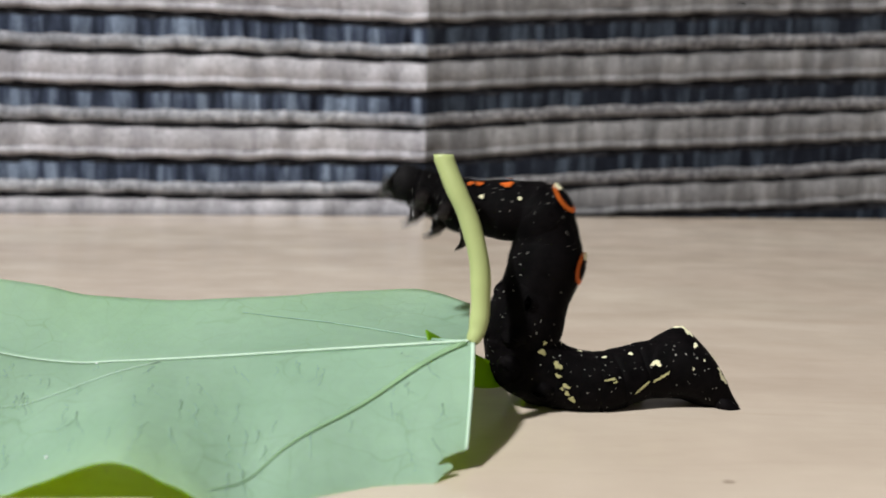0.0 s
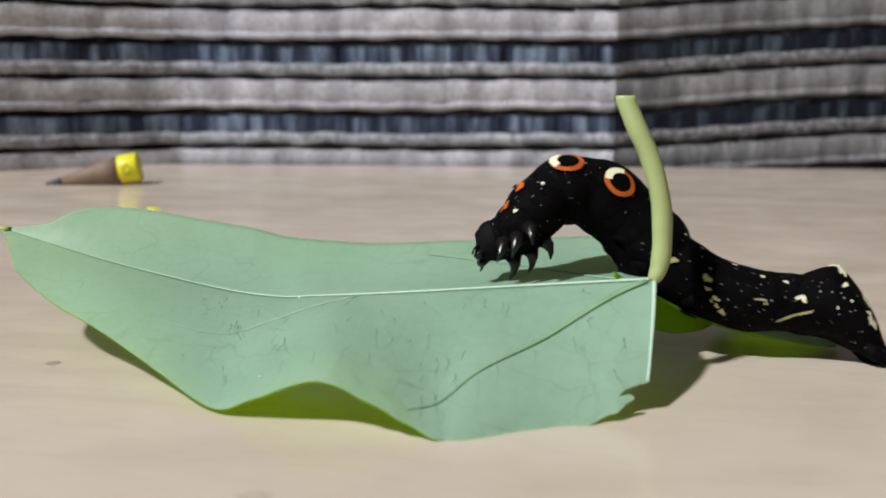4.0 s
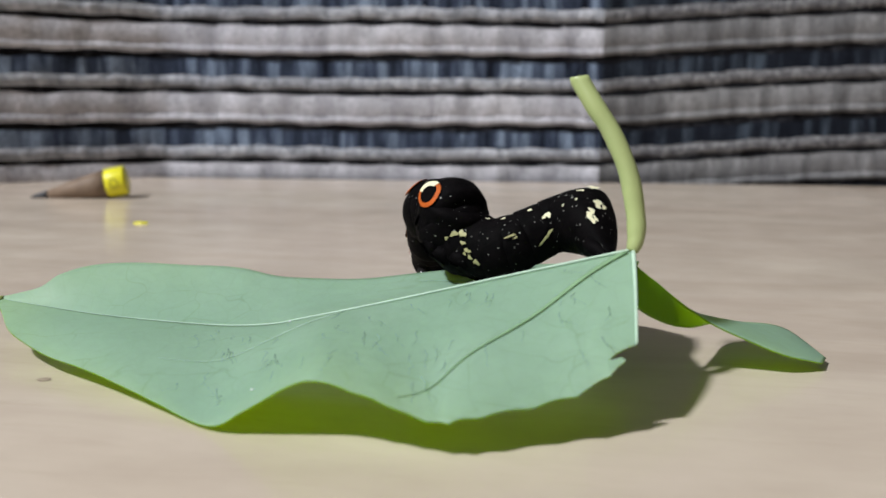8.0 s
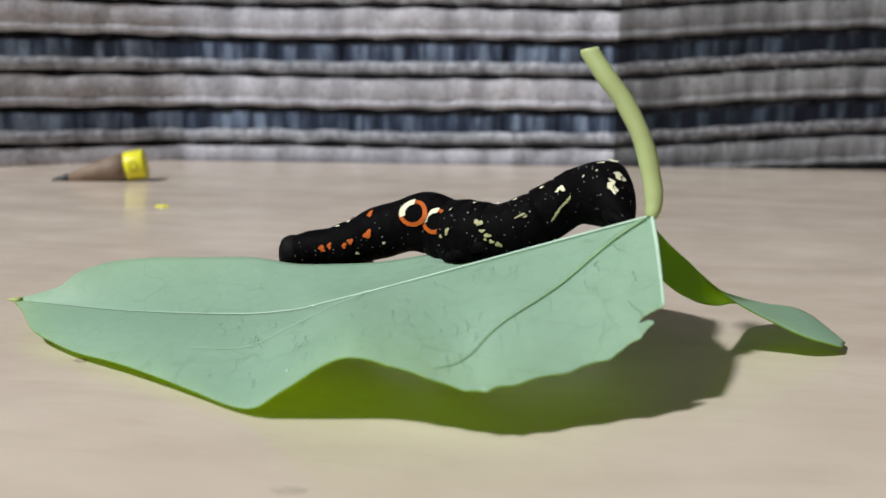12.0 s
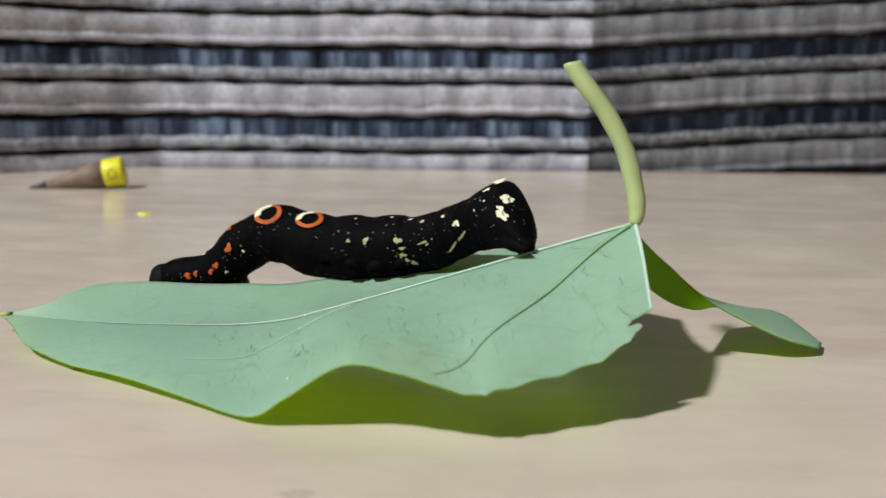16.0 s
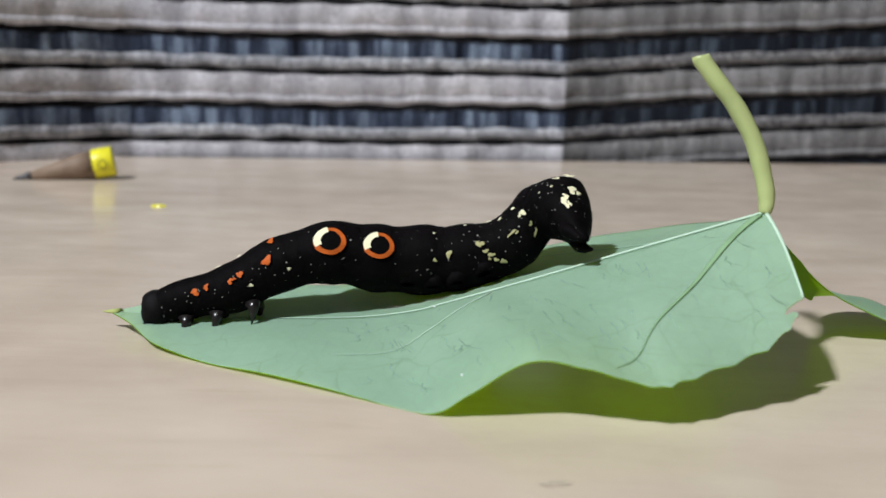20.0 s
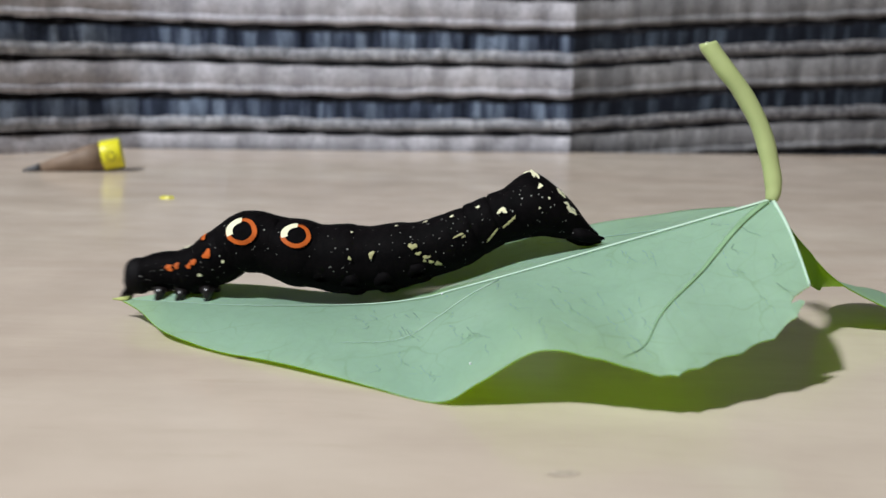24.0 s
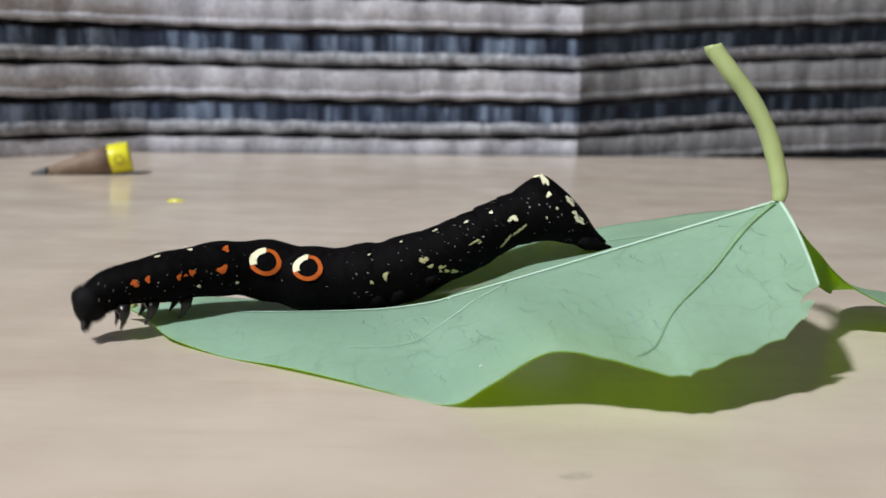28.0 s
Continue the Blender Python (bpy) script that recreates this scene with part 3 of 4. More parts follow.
body(3, (-0.89, 9.20, 1.08), (-0.61, 9.24, 1.10), (-0.28, 9.25, 1.19), (0.04, 9.38, 1.41), (0.33, 9.76, 1.49), (0.79, 10.01, 1.35), (1.28, 10.05, 0.99), (1.57, 10.04, 0.60), (2.20, 9.99, 0.37), (2.74, 10.05, 0.45), (3.52, 10.05, 0.05))
body(3.5, (-0.37, 9.20, 1.15), (-0.19, 9.24, 1.20), (-0.02, 9.25, 1.27), (0.16, 9.38, 1.39), (0.38, 9.76, 1.43), (0.78, 10.01, 1.39), (1.25, 10.05, 1.00), (1.55, 10.04, 0.65), (2.19, 9.99, 0.41), (2.68, 10.05, 0.43), (3.48, 10.05, 0.08))
body(5.5, (-0.85, 11.20, 0.59), (-0.70, 11.12, 0.70), (-0.62, 11.07, 0.88), (-0.59, 10.92, 1.20), (-0.29, 10.54, 1.72), (-0.05, 10.26, 1.44), (0.14, 10.14, 1.13), (0.30, 10.07, 1.05), (0.86, 10.04, 0.94), (1.61, 10.00, 0.68), (2.02, 9.53, 0.07))
body(6, (-0.72, 11.20, 0.58), (-0.73, 11.12, 0.75), (-0.75, 11.07, 0.94), (-0.76, 10.92, 1.23), (-0.47, 10.54, 1.72), (-0.28, 10.26, 1.39), (-0.12, 10.14, 1.09), (0.15, 10.07, 1.01), (0.81, 10.04, 0.98), (1.50, 10.00, 0.75), (1.85, 9.54, 0.09))
body(6.5, (-0.89, 11.25, 0.42), (-0.90, 11.14, 0.54), (-0.92, 11.00, 0.71), (-0.95, 10.76, 1.00), (-0.78, 10.43, 1.49), (-0.51, 10.23, 1.30), (-0.33, 10.17, 1.04), (-0.00, 10.06, 1.00), (0.58, 10.04, 0.98), (1.14, 10.14, 0.92), (1.57, 9.58, 0.33))
body(7, (-0.90, 11.30, 0.39), (-0.90, 11.20, 0.50), (-0.91, 11.00, 0.68), (-0.95, 10.70, 0.93), (-0.91, 10.35, 1.31), (-0.70, 10.20, 1.26), (-0.40, 10.23, 1.07), (-0.00, 10.11, 1.05), (0.40, 10.07, 1.04), (0.74, 10.30, 1.34), (1.15, 9.62, 1.01))
body(7.5, (-1.06, 11.80, 0.41), (-1.06, 11.56, 0.62), (-1.05, 11.27, 0.81), (-1.04, 10.88, 1.01), (-0.98, 10.54, 1.31), (-0.79, 10.27, 1.37), (-0.69, 10.30, 1.18), (-0.43, 10.23, 1.05), (-0.02, 10.12, 1.00), (0.40, 10.29, 1.22), (0.86, 9.59, 0.98))
body(8, (-1.13, 11.60, 0.35), (-1.13, 11.40, 0.55), (-1.11, 11.20, 0.77), (-1.07, 10.90, 1.04), (-1.03, 10.66, 1.34), (-0.78, 10.32, 1.38), (-0.79, 10.34, 1.27), (-0.63, 10.30, 1.10), (-0.26, 10.12, 1.08), (0.32, 10.22, 1.32), (0.80, 9.51, 1.13))
body(8.5, (-1.24, 11.60, 0.37), (-1.21, 11.40, 0.52), (-1.21, 11.20, 0.70), (-1.19, 10.90, 0.91), (-1.13, 10.66, 1.15), (-0.87, 10.32, 1.27), (-0.86, 10.34, 1.18), (-0.64, 10.30, 1.07), (-0.25, 10.12, 1.07), (0.30, 10.22, 1.34), (0.78, 9.51, 1.11))
body(9, (-1.16, 11.60, 0.35), (-1.19, 11.40, 0.51), (-1.22, 11.20, 0.67), (-1.21, 10.90, 0.83), (-1.16, 10.66, 1.00), (-0.86, 10.32, 1.20), (-0.87, 10.34, 1.12), (-0.63, 10.30, 1.05), (-0.27, 10.12, 1.08), (0.31, 10.22, 1.36), (0.77, 9.51, 1.15))
body(10, (-1.16, 11.60, 0.34), (-1.21, 11.40, 0.49), (-1.22, 11.20, 0.64), (-1.21, 10.90, 0.80), (-1.15, 10.66, 0.96), (-0.87, 10.32, 1.19), (-0.87, 10.34, 1.12), (-0.62, 10.30, 1.08), (-0.26, 10.12, 1.15), (0.31, 10.22, 1.43), (0.78, 9.51, 1.22))
body(10.5, (-1.57, 11.40, 0.36), (-1.51, 11.29, 0.43), (-1.47, 11.17, 0.57), (-1.43, 10.98, 0.78), (-1.27, 10.77, 1.00), (-0.92, 10.48, 1.10), (-0.83, 10.34, 1.09), (-0.62, 10.22, 1.06), (-0.28, 10.12, 1.11), (0.33, 10.18, 1.43), (0.80, 9.52, 1.23))
body(11, (-2.32, 10.75, 0.56), (-2.10, 10.75, 0.62), (-1.90, 10.76, 0.70), (-1.71, 10.73, 0.85), (-1.36, 10.65, 1.12), (-1.02, 10.56, 1.04), (-0.90, 10.46, 1.06), (-0.73, 10.35, 1.04), (-0.34, 10.24, 1.11), (0.29, 10.22, 1.45), (0.78, 9.52, 1.27))
body(11.5, (-2.86, 10.75, 0.54), (-2.54, 10.75, 0.62), (-2.24, 10.76, 0.70), (-1.93, 10.73, 0.86), (-1.47, 10.65, 1.03), (-1.10, 10.56, 0.98), (-0.95, 10.46, 1.00), (-0.77, 10.35, 1.01), (-0.35, 10.24, 1.10), (0.27, 10.22, 1.45), (0.77, 9.52, 1.26))
body(12, (-2.97, 10.75, 0.63), (-2.60, 10.75, 0.71), (-2.24, 10.76, 0.76), (-1.87, 10.73, 0.92), (-1.37, 10.65, 1.06), (-1.06, 10.56, 0.97), (-0.93, 10.46, 0.98), (-0.79, 10.35, 1.00), (-0.36, 10.24, 1.10), (0.26, 10.22, 1.45), (0.75, 9.52, 1.27))
body(12.5, (-3.16, 10.75, 0.70), (-2.81, 10.75, 0.85), (-2.41, 10.76, 0.86), (-1.98, 10.73, 1.02), (-1.43, 10.65, 1.11), (-1.07, 10.56, 1.01), (-0.96, 10.46, 1.05), (-0.79, 10.35, 1.06), (-0.36, 10.24, 1.13), (0.27, 10.22, 1.45), (0.76, 9.52, 1.27))
body(14.5, (-4.18, 10.75, 0.61), (-3.82, 10.75, 0.69), (-3.32, 10.76, 0.78), (-2.81, 10.73, 0.87), (-2.04, 10.65, 0.95), (-1.41, 10.56, 0.93), (-1.16, 10.46, 0.96), (-0.90, 10.35, 1.02), (-0.52, 10.24, 1.16), (-0.05, 9.90, 1.46), (0.43, 9.17, 1.40))
body(15, (-4.31, 10.75, 0.50), (-3.96, 10.75, 0.61), (-3.47, 10.76, 0.70), (-2.96, 10.73, 0.82), (-2.13, 10.65, 0.94), (-1.48, 10.56, 0.90), (-1.23, 10.46, 0.93), (-0.91, 10.35, 1.01), (-0.56, 10.24, 1.12), (-0.24, 9.90, 1.40), (0.14, 9.12, 1.29))
body(15.5, (-4.39, 10.75, 0.43), (-4.05, 10.75, 0.49), (-3.59, 10.76, 0.54), (-3.10, 10.73, 0.74), (-2.35, 10.65, 0.91), (-1.82, 10.56, 0.85), (-1.49, 10.46, 0.91), (-1.10, 10.35, 1.01), (-0.72, 10.24, 1.11), (-0.29, 9.90, 1.38), (0.08, 9.16, 1.25))
body(16, (-4.36, 10.75, 0.34), (-4.04, 10.75, 0.44), (-3.64, 10.76, 0.50), (-3.29, 10.73, 0.80), (-2.88, 10.65, 0.97), (-2.44, 10.56, 0.88), (-2.04, 10.46, 0.87), (-1.56, 10.35, 0.92), (-1.13, 10.24, 1.01), (-0.55, 9.90, 1.28), (-0.03, 9.20, 1.18))
body(16.5, (-4.57, 10.75, 0.24), (-4.21, 10.75, 0.34), (-3.84, 10.76, 0.52), (-3.53, 10.73, 0.87), (-3.05, 10.65, 1.11), (-2.62, 10.56, 0.92), (-2.27, 10.46, 0.83), (-1.75, 10.35, 0.86), (-1.23, 10.24, 1.00), (-0.58, 9.91, 1.30), (-0.04, 9.20, 1.28))
body(17, (-4.59, 10.60, 0.30), (-4.19, 10.60, 0.56), (-3.84, 10.60, 0.79), (-3.56, 10.59, 1.00), (-3.04, 10.54, 1.11), (-2.67, 10.47, 0.85), (-2.37, 10.39, 0.75), (-1.80, 10.30, 0.83), (-1.21, 10.21, 1.02), (-0.68, 9.90, 1.31), (-0.16, 9.20, 1.24))
body(17.6, (-4.31, 10.30, 0.22), (-4.12, 10.30, 0.47), (-3.87, 10.30, 0.72), (-3.53, 10.30, 1.04), (-3.04, 10.27, 1.13), (-2.74, 10.24, 0.84), (-2.38, 10.22, 0.70), (-1.80, 10.18, 0.81), (-1.15, 10.12, 1.07), (-0.70, 9.97, 1.30), (-0.27, 9.20, 1.28))
body(18, (-3.65, 10.10, 0.20), (-3.72, 10.07, 0.47), (-3.71, 10.04, 0.75), (-3.53, 10.00, 1.10), (-3.16, 9.99, 1.14), (-2.78, 9.97, 0.93), (-2.41, 9.96, 0.84), (-1.83, 9.94, 0.93), (-1.16, 9.93, 1.11), (-0.74, 9.90, 1.30), (-0.39, 9.10, 1.29))
body(18.4, (-4.03, 9.95, 0.82), (-3.82, 9.95, 0.73), (-3.64, 9.95, 0.80), (-3.43, 9.95, 1.03), (-3.13, 9.94, 1.02), (-2.81, 9.94, 0.83), (-2.44, 9.93, 0.79), (-1.95, 9.93, 0.92), (-1.30, 9.92, 1.13), (-0.79, 9.89, 1.37), (-0.39, 9.13, 1.28))
body(18.8, (-4.97, 9.95, 0.68), (-4.64, 9.95, 0.67), (-4.22, 9.95, 0.70), (-3.71, 9.95, 0.86), (-3.15, 9.94, 0.96), (-2.76, 9.94, 0.87), (-2.37, 9.93, 0.89), (-1.99, 9.93, 0.98), (-1.41, 9.92, 1.13), (-0.82, 9.90, 1.40), (-0.37, 9.16, 1.29))
body(19, (-5.00, 9.75, 0.51), (-4.61, 9.76, 0.64), (-4.16, 9.78, 0.73), (-3.67, 9.81, 0.89), (-3.18, 9.85, 0.92), (-2.83, 9.89, 0.79), (-2.39, 9.92, 0.78), (-2.04, 9.93, 0.86), (-1.53, 9.92, 1.04), (-0.91, 9.90, 1.33), (-0.43, 9.17, 1.23))
body(20, (-5.26, 9.48, 0.23), (-4.84, 9.52, 0.38), (-4.38, 9.55, 0.50), (-3.94, 9.61, 0.73), (-3.44, 9.72, 0.85), (-2.98, 9.82, 0.79), (-2.56, 9.89, 0.77), (-2.11, 9.92, 0.80), (-1.62, 9.91, 0.97), (-1.31, 9.90, 1.30), (-0.93, 9.12, 1.17))
body(20.5, (-5.27, 9.55, 0.16), (-4.93, 9.57, 0.30), (-4.49, 9.59, 0.45), (-4.10, 9.64, 0.74), (-3.60, 9.75, 0.83), (-3.13, 9.84, 0.71), (-2.71, 9.90, 0.75), (-2.37, 9.92, 0.80), (-1.89, 9.91, 0.90), (-1.44, 9.92, 1.21), (-0.81, 9.54, 1.06))
body(21, (-5.30, 9.62, 0.16), (-4.95, 9.64, 0.33), (-4.58, 9.66, 0.47), (-4.36, 9.70, 0.81), (-3.95, 9.79, 0.95), (-3.50, 9.86, 0.83), (-3.10, 9.91, 0.76), (-2.81, 9.93, 0.76), (-2.23, 9.92, 0.88), (-1.58, 9.95, 1.14), (-0.74, 9.95, 0.92))
body(21.5, (-5.47, 9.68, 0.27), (-5.11, 9.70, 0.47), (-4.73, 9.72, 0.67), (-4.44, 9.76, 0.98), (-4.05, 9.82, 1.05), (-3.70, 9.87, 0.83), (-3.34, 9.91, 0.66), (-2.89, 9.93, 0.68), (-2.28, 9.92, 0.83), (-1.62, 9.95, 1.13), (-0.77, 9.95, 0.94))
body(23.5, (-4.68, 9.95, 0.30), (-4.60, 9.95, 0.38), (-4.50, 9.95, 0.49), (-4.55, 9.95, 0.65), (-4.35, 9.94, 0.89), (-3.89, 9.94, 0.75), (-3.46, 9.93, 0.66), (-2.90, 9.93, 0.70), (-2.31, 9.92, 0.87), (-1.65, 9.95, 1.16), (-0.80, 9.95, 0.97))
body(24, (-5.68, 9.94, 0.38), (-5.30, 9.94, 0.47), (-4.97, 9.94, 0.49), (-4.70, 9.94, 0.64), (-4.38, 9.93, 0.81), (-3.88, 9.93, 0.71), (-3.46, 9.93, 0.66), (-2.90, 9.92, 0.70), (-2.31, 9.92, 0.87), (-1.66, 9.95, 1.17), (-0.81, 9.95, 0.98))
body(24.4, (-5.99, 9.68, 0.26), (-5.67, 9.85, 0.44), (-5.32, 9.97, 0.52), (-4.90, 9.94, 0.68), (-4.37, 9.90, 0.79), (-3.87, 9.90, 0.71), (-3.45, 9.90, 0.63), (-2.92, 9.90, 0.66), (-2.32, 9.90, 0.85), (-1.67, 9.94, 1.16), (-0.81, 9.95, 0.97))
body(25, (-6.02, 9.30, 0.16), (-5.83, 9.75, 0.26), (-5.51, 10.05, 0.38), (-5.01, 10.00, 0.62), (-4.36, 9.90, 0.70), (-3.89, 9.90, 0.58), (-3.41, 9.90, 0.54), (-2.90, 9.90, 0.63), (-2.32, 9.90, 0.83), (-1.66, 9.95, 1.16), (-0.80, 9.95, 0.99))
body(25.6, (-5.84, 9.58, 0.48), (-5.54, 9.78, 0.49), (-5.21, 9.93, 0.55), (-4.81, 9.94, 0.73), (-4.31, 9.90, 0.80), (-3.87, 9.90, 0.60), (-3.43, 9.90, 0.54), (-2.92, 9.90, 0.63), (-2.32, 9.90, 0.82), (-1.67, 9.95, 1.16), (-0.81, 9.95, 0.98))
body(26, (-5.81, 9.60, 0.38), (-5.52, 9.69, 0.52), (-5.16, 9.80, 0.63), (-4.77, 9.88, 0.79), (-4.31, 9.89, 0.80), (-3.86, 9.90, 0.57), (-3.43, 9.90, 0.52), (-2.91, 9.90, 0.61), (-2.33, 9.90, 0.82), (-1.68, 9.95, 1.17), (-0.82, 9.95, 0.97))
body(26.2, (-5.70, 9.50, 0.28), (-5.46, 9.63, 0.48), (-5.16, 9.77, 0.64), (-4.80, 9.88, 0.80), (-4.29, 9.89, 0.80), (-3.86, 9.90, 0.56), (-3.43, 9.90, 0.52), (-2.91, 9.90, 0.62), (-2.33, 9.90, 0.82), (-1.68, 9.95, 1.17), (-0.83, 9.95, 0.97))
body(26.7, (-4.89, 8.90, -0.01), (-4.93, 9.22, 0.15), (-4.92, 9.57, 0.40), (-4.76, 9.83, 0.63), (-4.19, 9.86, 0.67), (-3.85, 9.90, 0.54), (-3.43, 9.90, 0.49), (-2.90, 9.90, 0.59), (-2.32, 9.90, 0.81), (-1.67, 9.95, 1.17), (-0.82, 9.95, 0.98))
body(27, (-4.82, 8.97, -0.02), (-4.86, 9.27, 0.09), (-4.87, 9.59, 0.36), (-4.76, 9.84, 0.60), (-4.16, 9.87, 0.67), (-3.85, 9.90, 0.54), (-3.43, 9.90, 0.51), (-2.90, 9.90, 0.61), (-2.32, 9.90, 0.81), (-1.68, 9.95, 1.17), (-0.82, 9.95, 0.98))
body(27.1, (-4.79, 8.91, 0.06), (-4.83, 9.21, 0.17), (-4.82, 9.54, 0.40), (-4.71, 9.82, 0.62), (-4.16, 9.87, 0.68), (-3.85, 9.90, 0.54), (-3.42, 9.90, 0.51), (-2.90, 9.90, 0.62), (-2.32, 9.90, 0.83), (-1.68, 9.95, 1.18), (-0.82, 9.95, 0.98))
body(27.6, (-5.84, 9.24, 0.76), (-5.48, 9.38, 0.63), (-5.11, 9.55, 0.56), (-4.76, 9.74, 0.57), (-4.29, 9.89, 0.63), (-3.83, 9.90, 0.53), (-3.39, 9.90, 0.52), (-2.94, 9.90, 0.62), (-2.33, 9.90, 0.88), (-1.72, 9.95, 1.19), (-0.83, 9.95, 0.98))
body(28, (-5.89, 8.90, 0.31), (-5.59, 9.10, 0.50), (-5.18, 9.35, 0.56), (-4.75, 9.65, 0.59), (-4.32, 9.89, 0.54), (-3.82, 9.90, 0.45), (-3.32, 9.90, 0.48), (-2.89, 9.90, 0.59), (-2.27, 9.90, 0.87), (-1.68, 9.95, 1.15), (-0.84, 9.95, 0.93))
# end of body poses
SHARE = (0.0, 0.09, 0.18, 0.28, 0.38, 0.48, 0.57, 0.67, 0.77, 0.85, 1.0)
RINGS = 40


def spine_at(t):
    """The spine points at a time, gliding between the poses."""
    ts = [p[0] for p in POSES]
    if t <= ts[0]:
        return POSES[0][1]
    if t >= ts[-1]:
        return POSES[-1][1]
    i = max(k for k in range(len(ts) - 1) if ts[k] <= t)
    i0, i3 = max(i - 1, 0), min(i + 2, len(ts) - 1)
    h = ts[i + 1] - ts[i]
    s = (t - ts[i]) / h
    out = []
    for k in range(len(SHARE)):
        a, b, c, d = POSES[i0][1][k], POSES[i][1][k], POSES[i + 1][1][k], POSES[i3][1][k]
        m1 = (c - a) / max(ts[i + 1] - ts[i0], 1e-6) * h
        m2 = (d - b) / max(ts[i3] - ts[i], 1e-6) * h
        m1 = m1 if m1.length < 2 * (c - b).length else m1.normalized() * 2 * (c - b).length
        m2 = m2 if m2.length < 2 * (c - b).length else m2.normalized() * 2 * (c - b).length
        out.append(b * (2 * s ** 3 - 3 * s * s + 1) + m1 * (s ** 3 - 2 * s * s + s) + c * (3 * s * s - 2 * s ** 3) + m2 * (s ** 3 - s * s))
    return out


def on_spine(pts, f):
    """Place and direction (towards the tail) at the share f of the body."""
    def place(g):
        g = max(0.0, min(1.0, g))
        i = max(k for k in range(len(SHARE) - 1) if SHARE[k] <= g)
        t = (g - SHARE[i]) / (SHARE[i + 1] - SHARE[i])
        h = SHARE[i + 1] - SHARE[i]
        b, c = pts[i], pts[i + 1]
        m1 = (pts[i + 1] - pts[i - 1]) / (SHARE[i + 1] - SHARE[i - 1]) * h if i > 0 else c - b
        m2 = (pts[i + 2] - pts[i]) / (SHARE[i + 2] - SHARE[i]) * h if i < len(SHARE) - 2 else c - b
        return b * (2 * t ** 3 - 3 * t * t + 1) + m1 * (t ** 3 - 2 * t * t + t) + c * (3 * t * t - 2 * t ** 3) + m2 * (t ** 3 - t * t)
    p = place(f)
    d = place(f + 0.02) - place(f - 0.02)
    return p, d.normalized()


# seconds, and the lean over the flank in degrees at the shares of the body below
LEAN_AT = (0.22, 0.38, 0.48, 0.73)
LEAN = (
    (0, 43, 54, 50, 26), (1, 0, 54, 40, 20), (2, 0, 60, 44, 22), (3, 34, 36, 40, 18),
    (3.5, 40, 54, 36, 18), (5.5, 75, 44, 4, 36), (6, 75, 44, -2, 28), (7, 75, 32, 2, 44),
    (8, 75, 88, -12, 30), (9, 75, 92, 2, 30), (10, 75, 88, 6, 34), (11, 40, 14, -2, 36),
    (12, -5, 12, 8, 34), (12.5, 2, 14, 6, 32), (14.5, 20, 18, 10, 28), (15, 28, 24, 16, 34),
    (16, -5, 38, 46, 20), (17, -15, 38, 38, 14), (18, -8, 34, 32, 16), (19, -2, 20, 26, 20),
    (20, 10, 20, 18, 30), (21, -25, 18, 30, 18), (21.5, -35, 24, 34, 18), (23.5, 10, 12, 22, 20),
    (24, 8, 16, 26, 22), (25, -20, 10, 24, 24), (26, -9, 14, 26, 22), (27, -40, 12, 20, 22),
    (28, -6, 16, 18, 12),
)


def roll_at(t, f):
    """How far the body leans over its flank, in degrees."""
    i = max(k for k in range(len(LEAN) - 1) if LEAN[k][0] <= t)
    a, b = LEAN[i], LEAN[i + 1]
    s = min(1.0, (t - a[0]) / (b[0] - a[0]))
    lean = [x + (y - x) * s for x, y in zip(a[1:], b[1:])]
    return float(np.interp(f, LEAN_AT, lean))


def ring_pose(pts, f, t):
    p, d = on_spine(pts, f)
    side = Vector((0, 1, 0))
    up = d.cross(side).normalized()
    side = up.cross(d).normalized()
    m = Matrix((d, side, up)).transposed().to_4x4()
    m.translation = p
    return m @ Matrix.Rotation(radians(-roll_at(t, f)), 4, "X")


def radius(f):
    """Half the body's thickness along it, in metres."""
    knots = [(0, 0.15), (0.05, 0.185), (0.09, 0.195), (0.14, 0.225), (0.18, 0.245), (0.24, 0.265), (0.28, 0.272), (0.33, 0.288), (0.38, 0.312), (0.43, 0.325), (0.48, 0.34), (0.56, 0.352), (0.62, 0.35), (0.7, 0.325), (0.76, 0.29), (0.8, 0.275), (0.84, 0.272), (0.865, 0.29), (0.885, 0.325), (0.905, 0.312), (0.94, 0.225), (0.97, 0.14), (1, 0.06)]
    for (a, ra), (b, rb) in zip(knots, knots[1:]):
        if f <= b:
            # shallow swellings, one to each segment
            swell = 1 + 0.035 * math.cos(2 * math.pi * (f - 0.378) / 0.1) * max(0.0, min(1.0, (0.86 - f) / 0.06))
            return (ra + (rb - ra) * (f - a) / (b - a)) * swell * C
    return 0.07 * C


def barrel(f, half, seed):
    """One body ring: a short barrel, full in the middle and drawn in at its ends."""
    rows, sides = 9, 28
    verts, faces = [], []
    for j in range(rows):
        s = -1 + 2 * j / (rows - 1)
        r = radius(f + s * half / LENGTH) * (1 - 0.22 * abs(s) ** 8 - 0.02 * abs(s) ** 2)
        for k in range(sides):
            a = 2 * math.pi * k / sides
            w = 1 + 0.02 * noise.noise((math.cos(a) * 3, math.sin(a) * 3, seed + s))
            verts.append((s * half, r * w * math.cos(a) * 0.97, r * w * math.sin(a)))
    for j in range(rows - 1):
        for k in range(sides):
            a, b = j * sides + k, j * sides + (k + 1) % sides
            faces.append((a, b, b + sides, a + sides))
    faces.append(tuple(range(sides))[::-1])
    faces.append(tuple(range((rows - 1) * sides, rows * sides)))
    faces = [q[::-1] for q in faces]
    return verts, faces


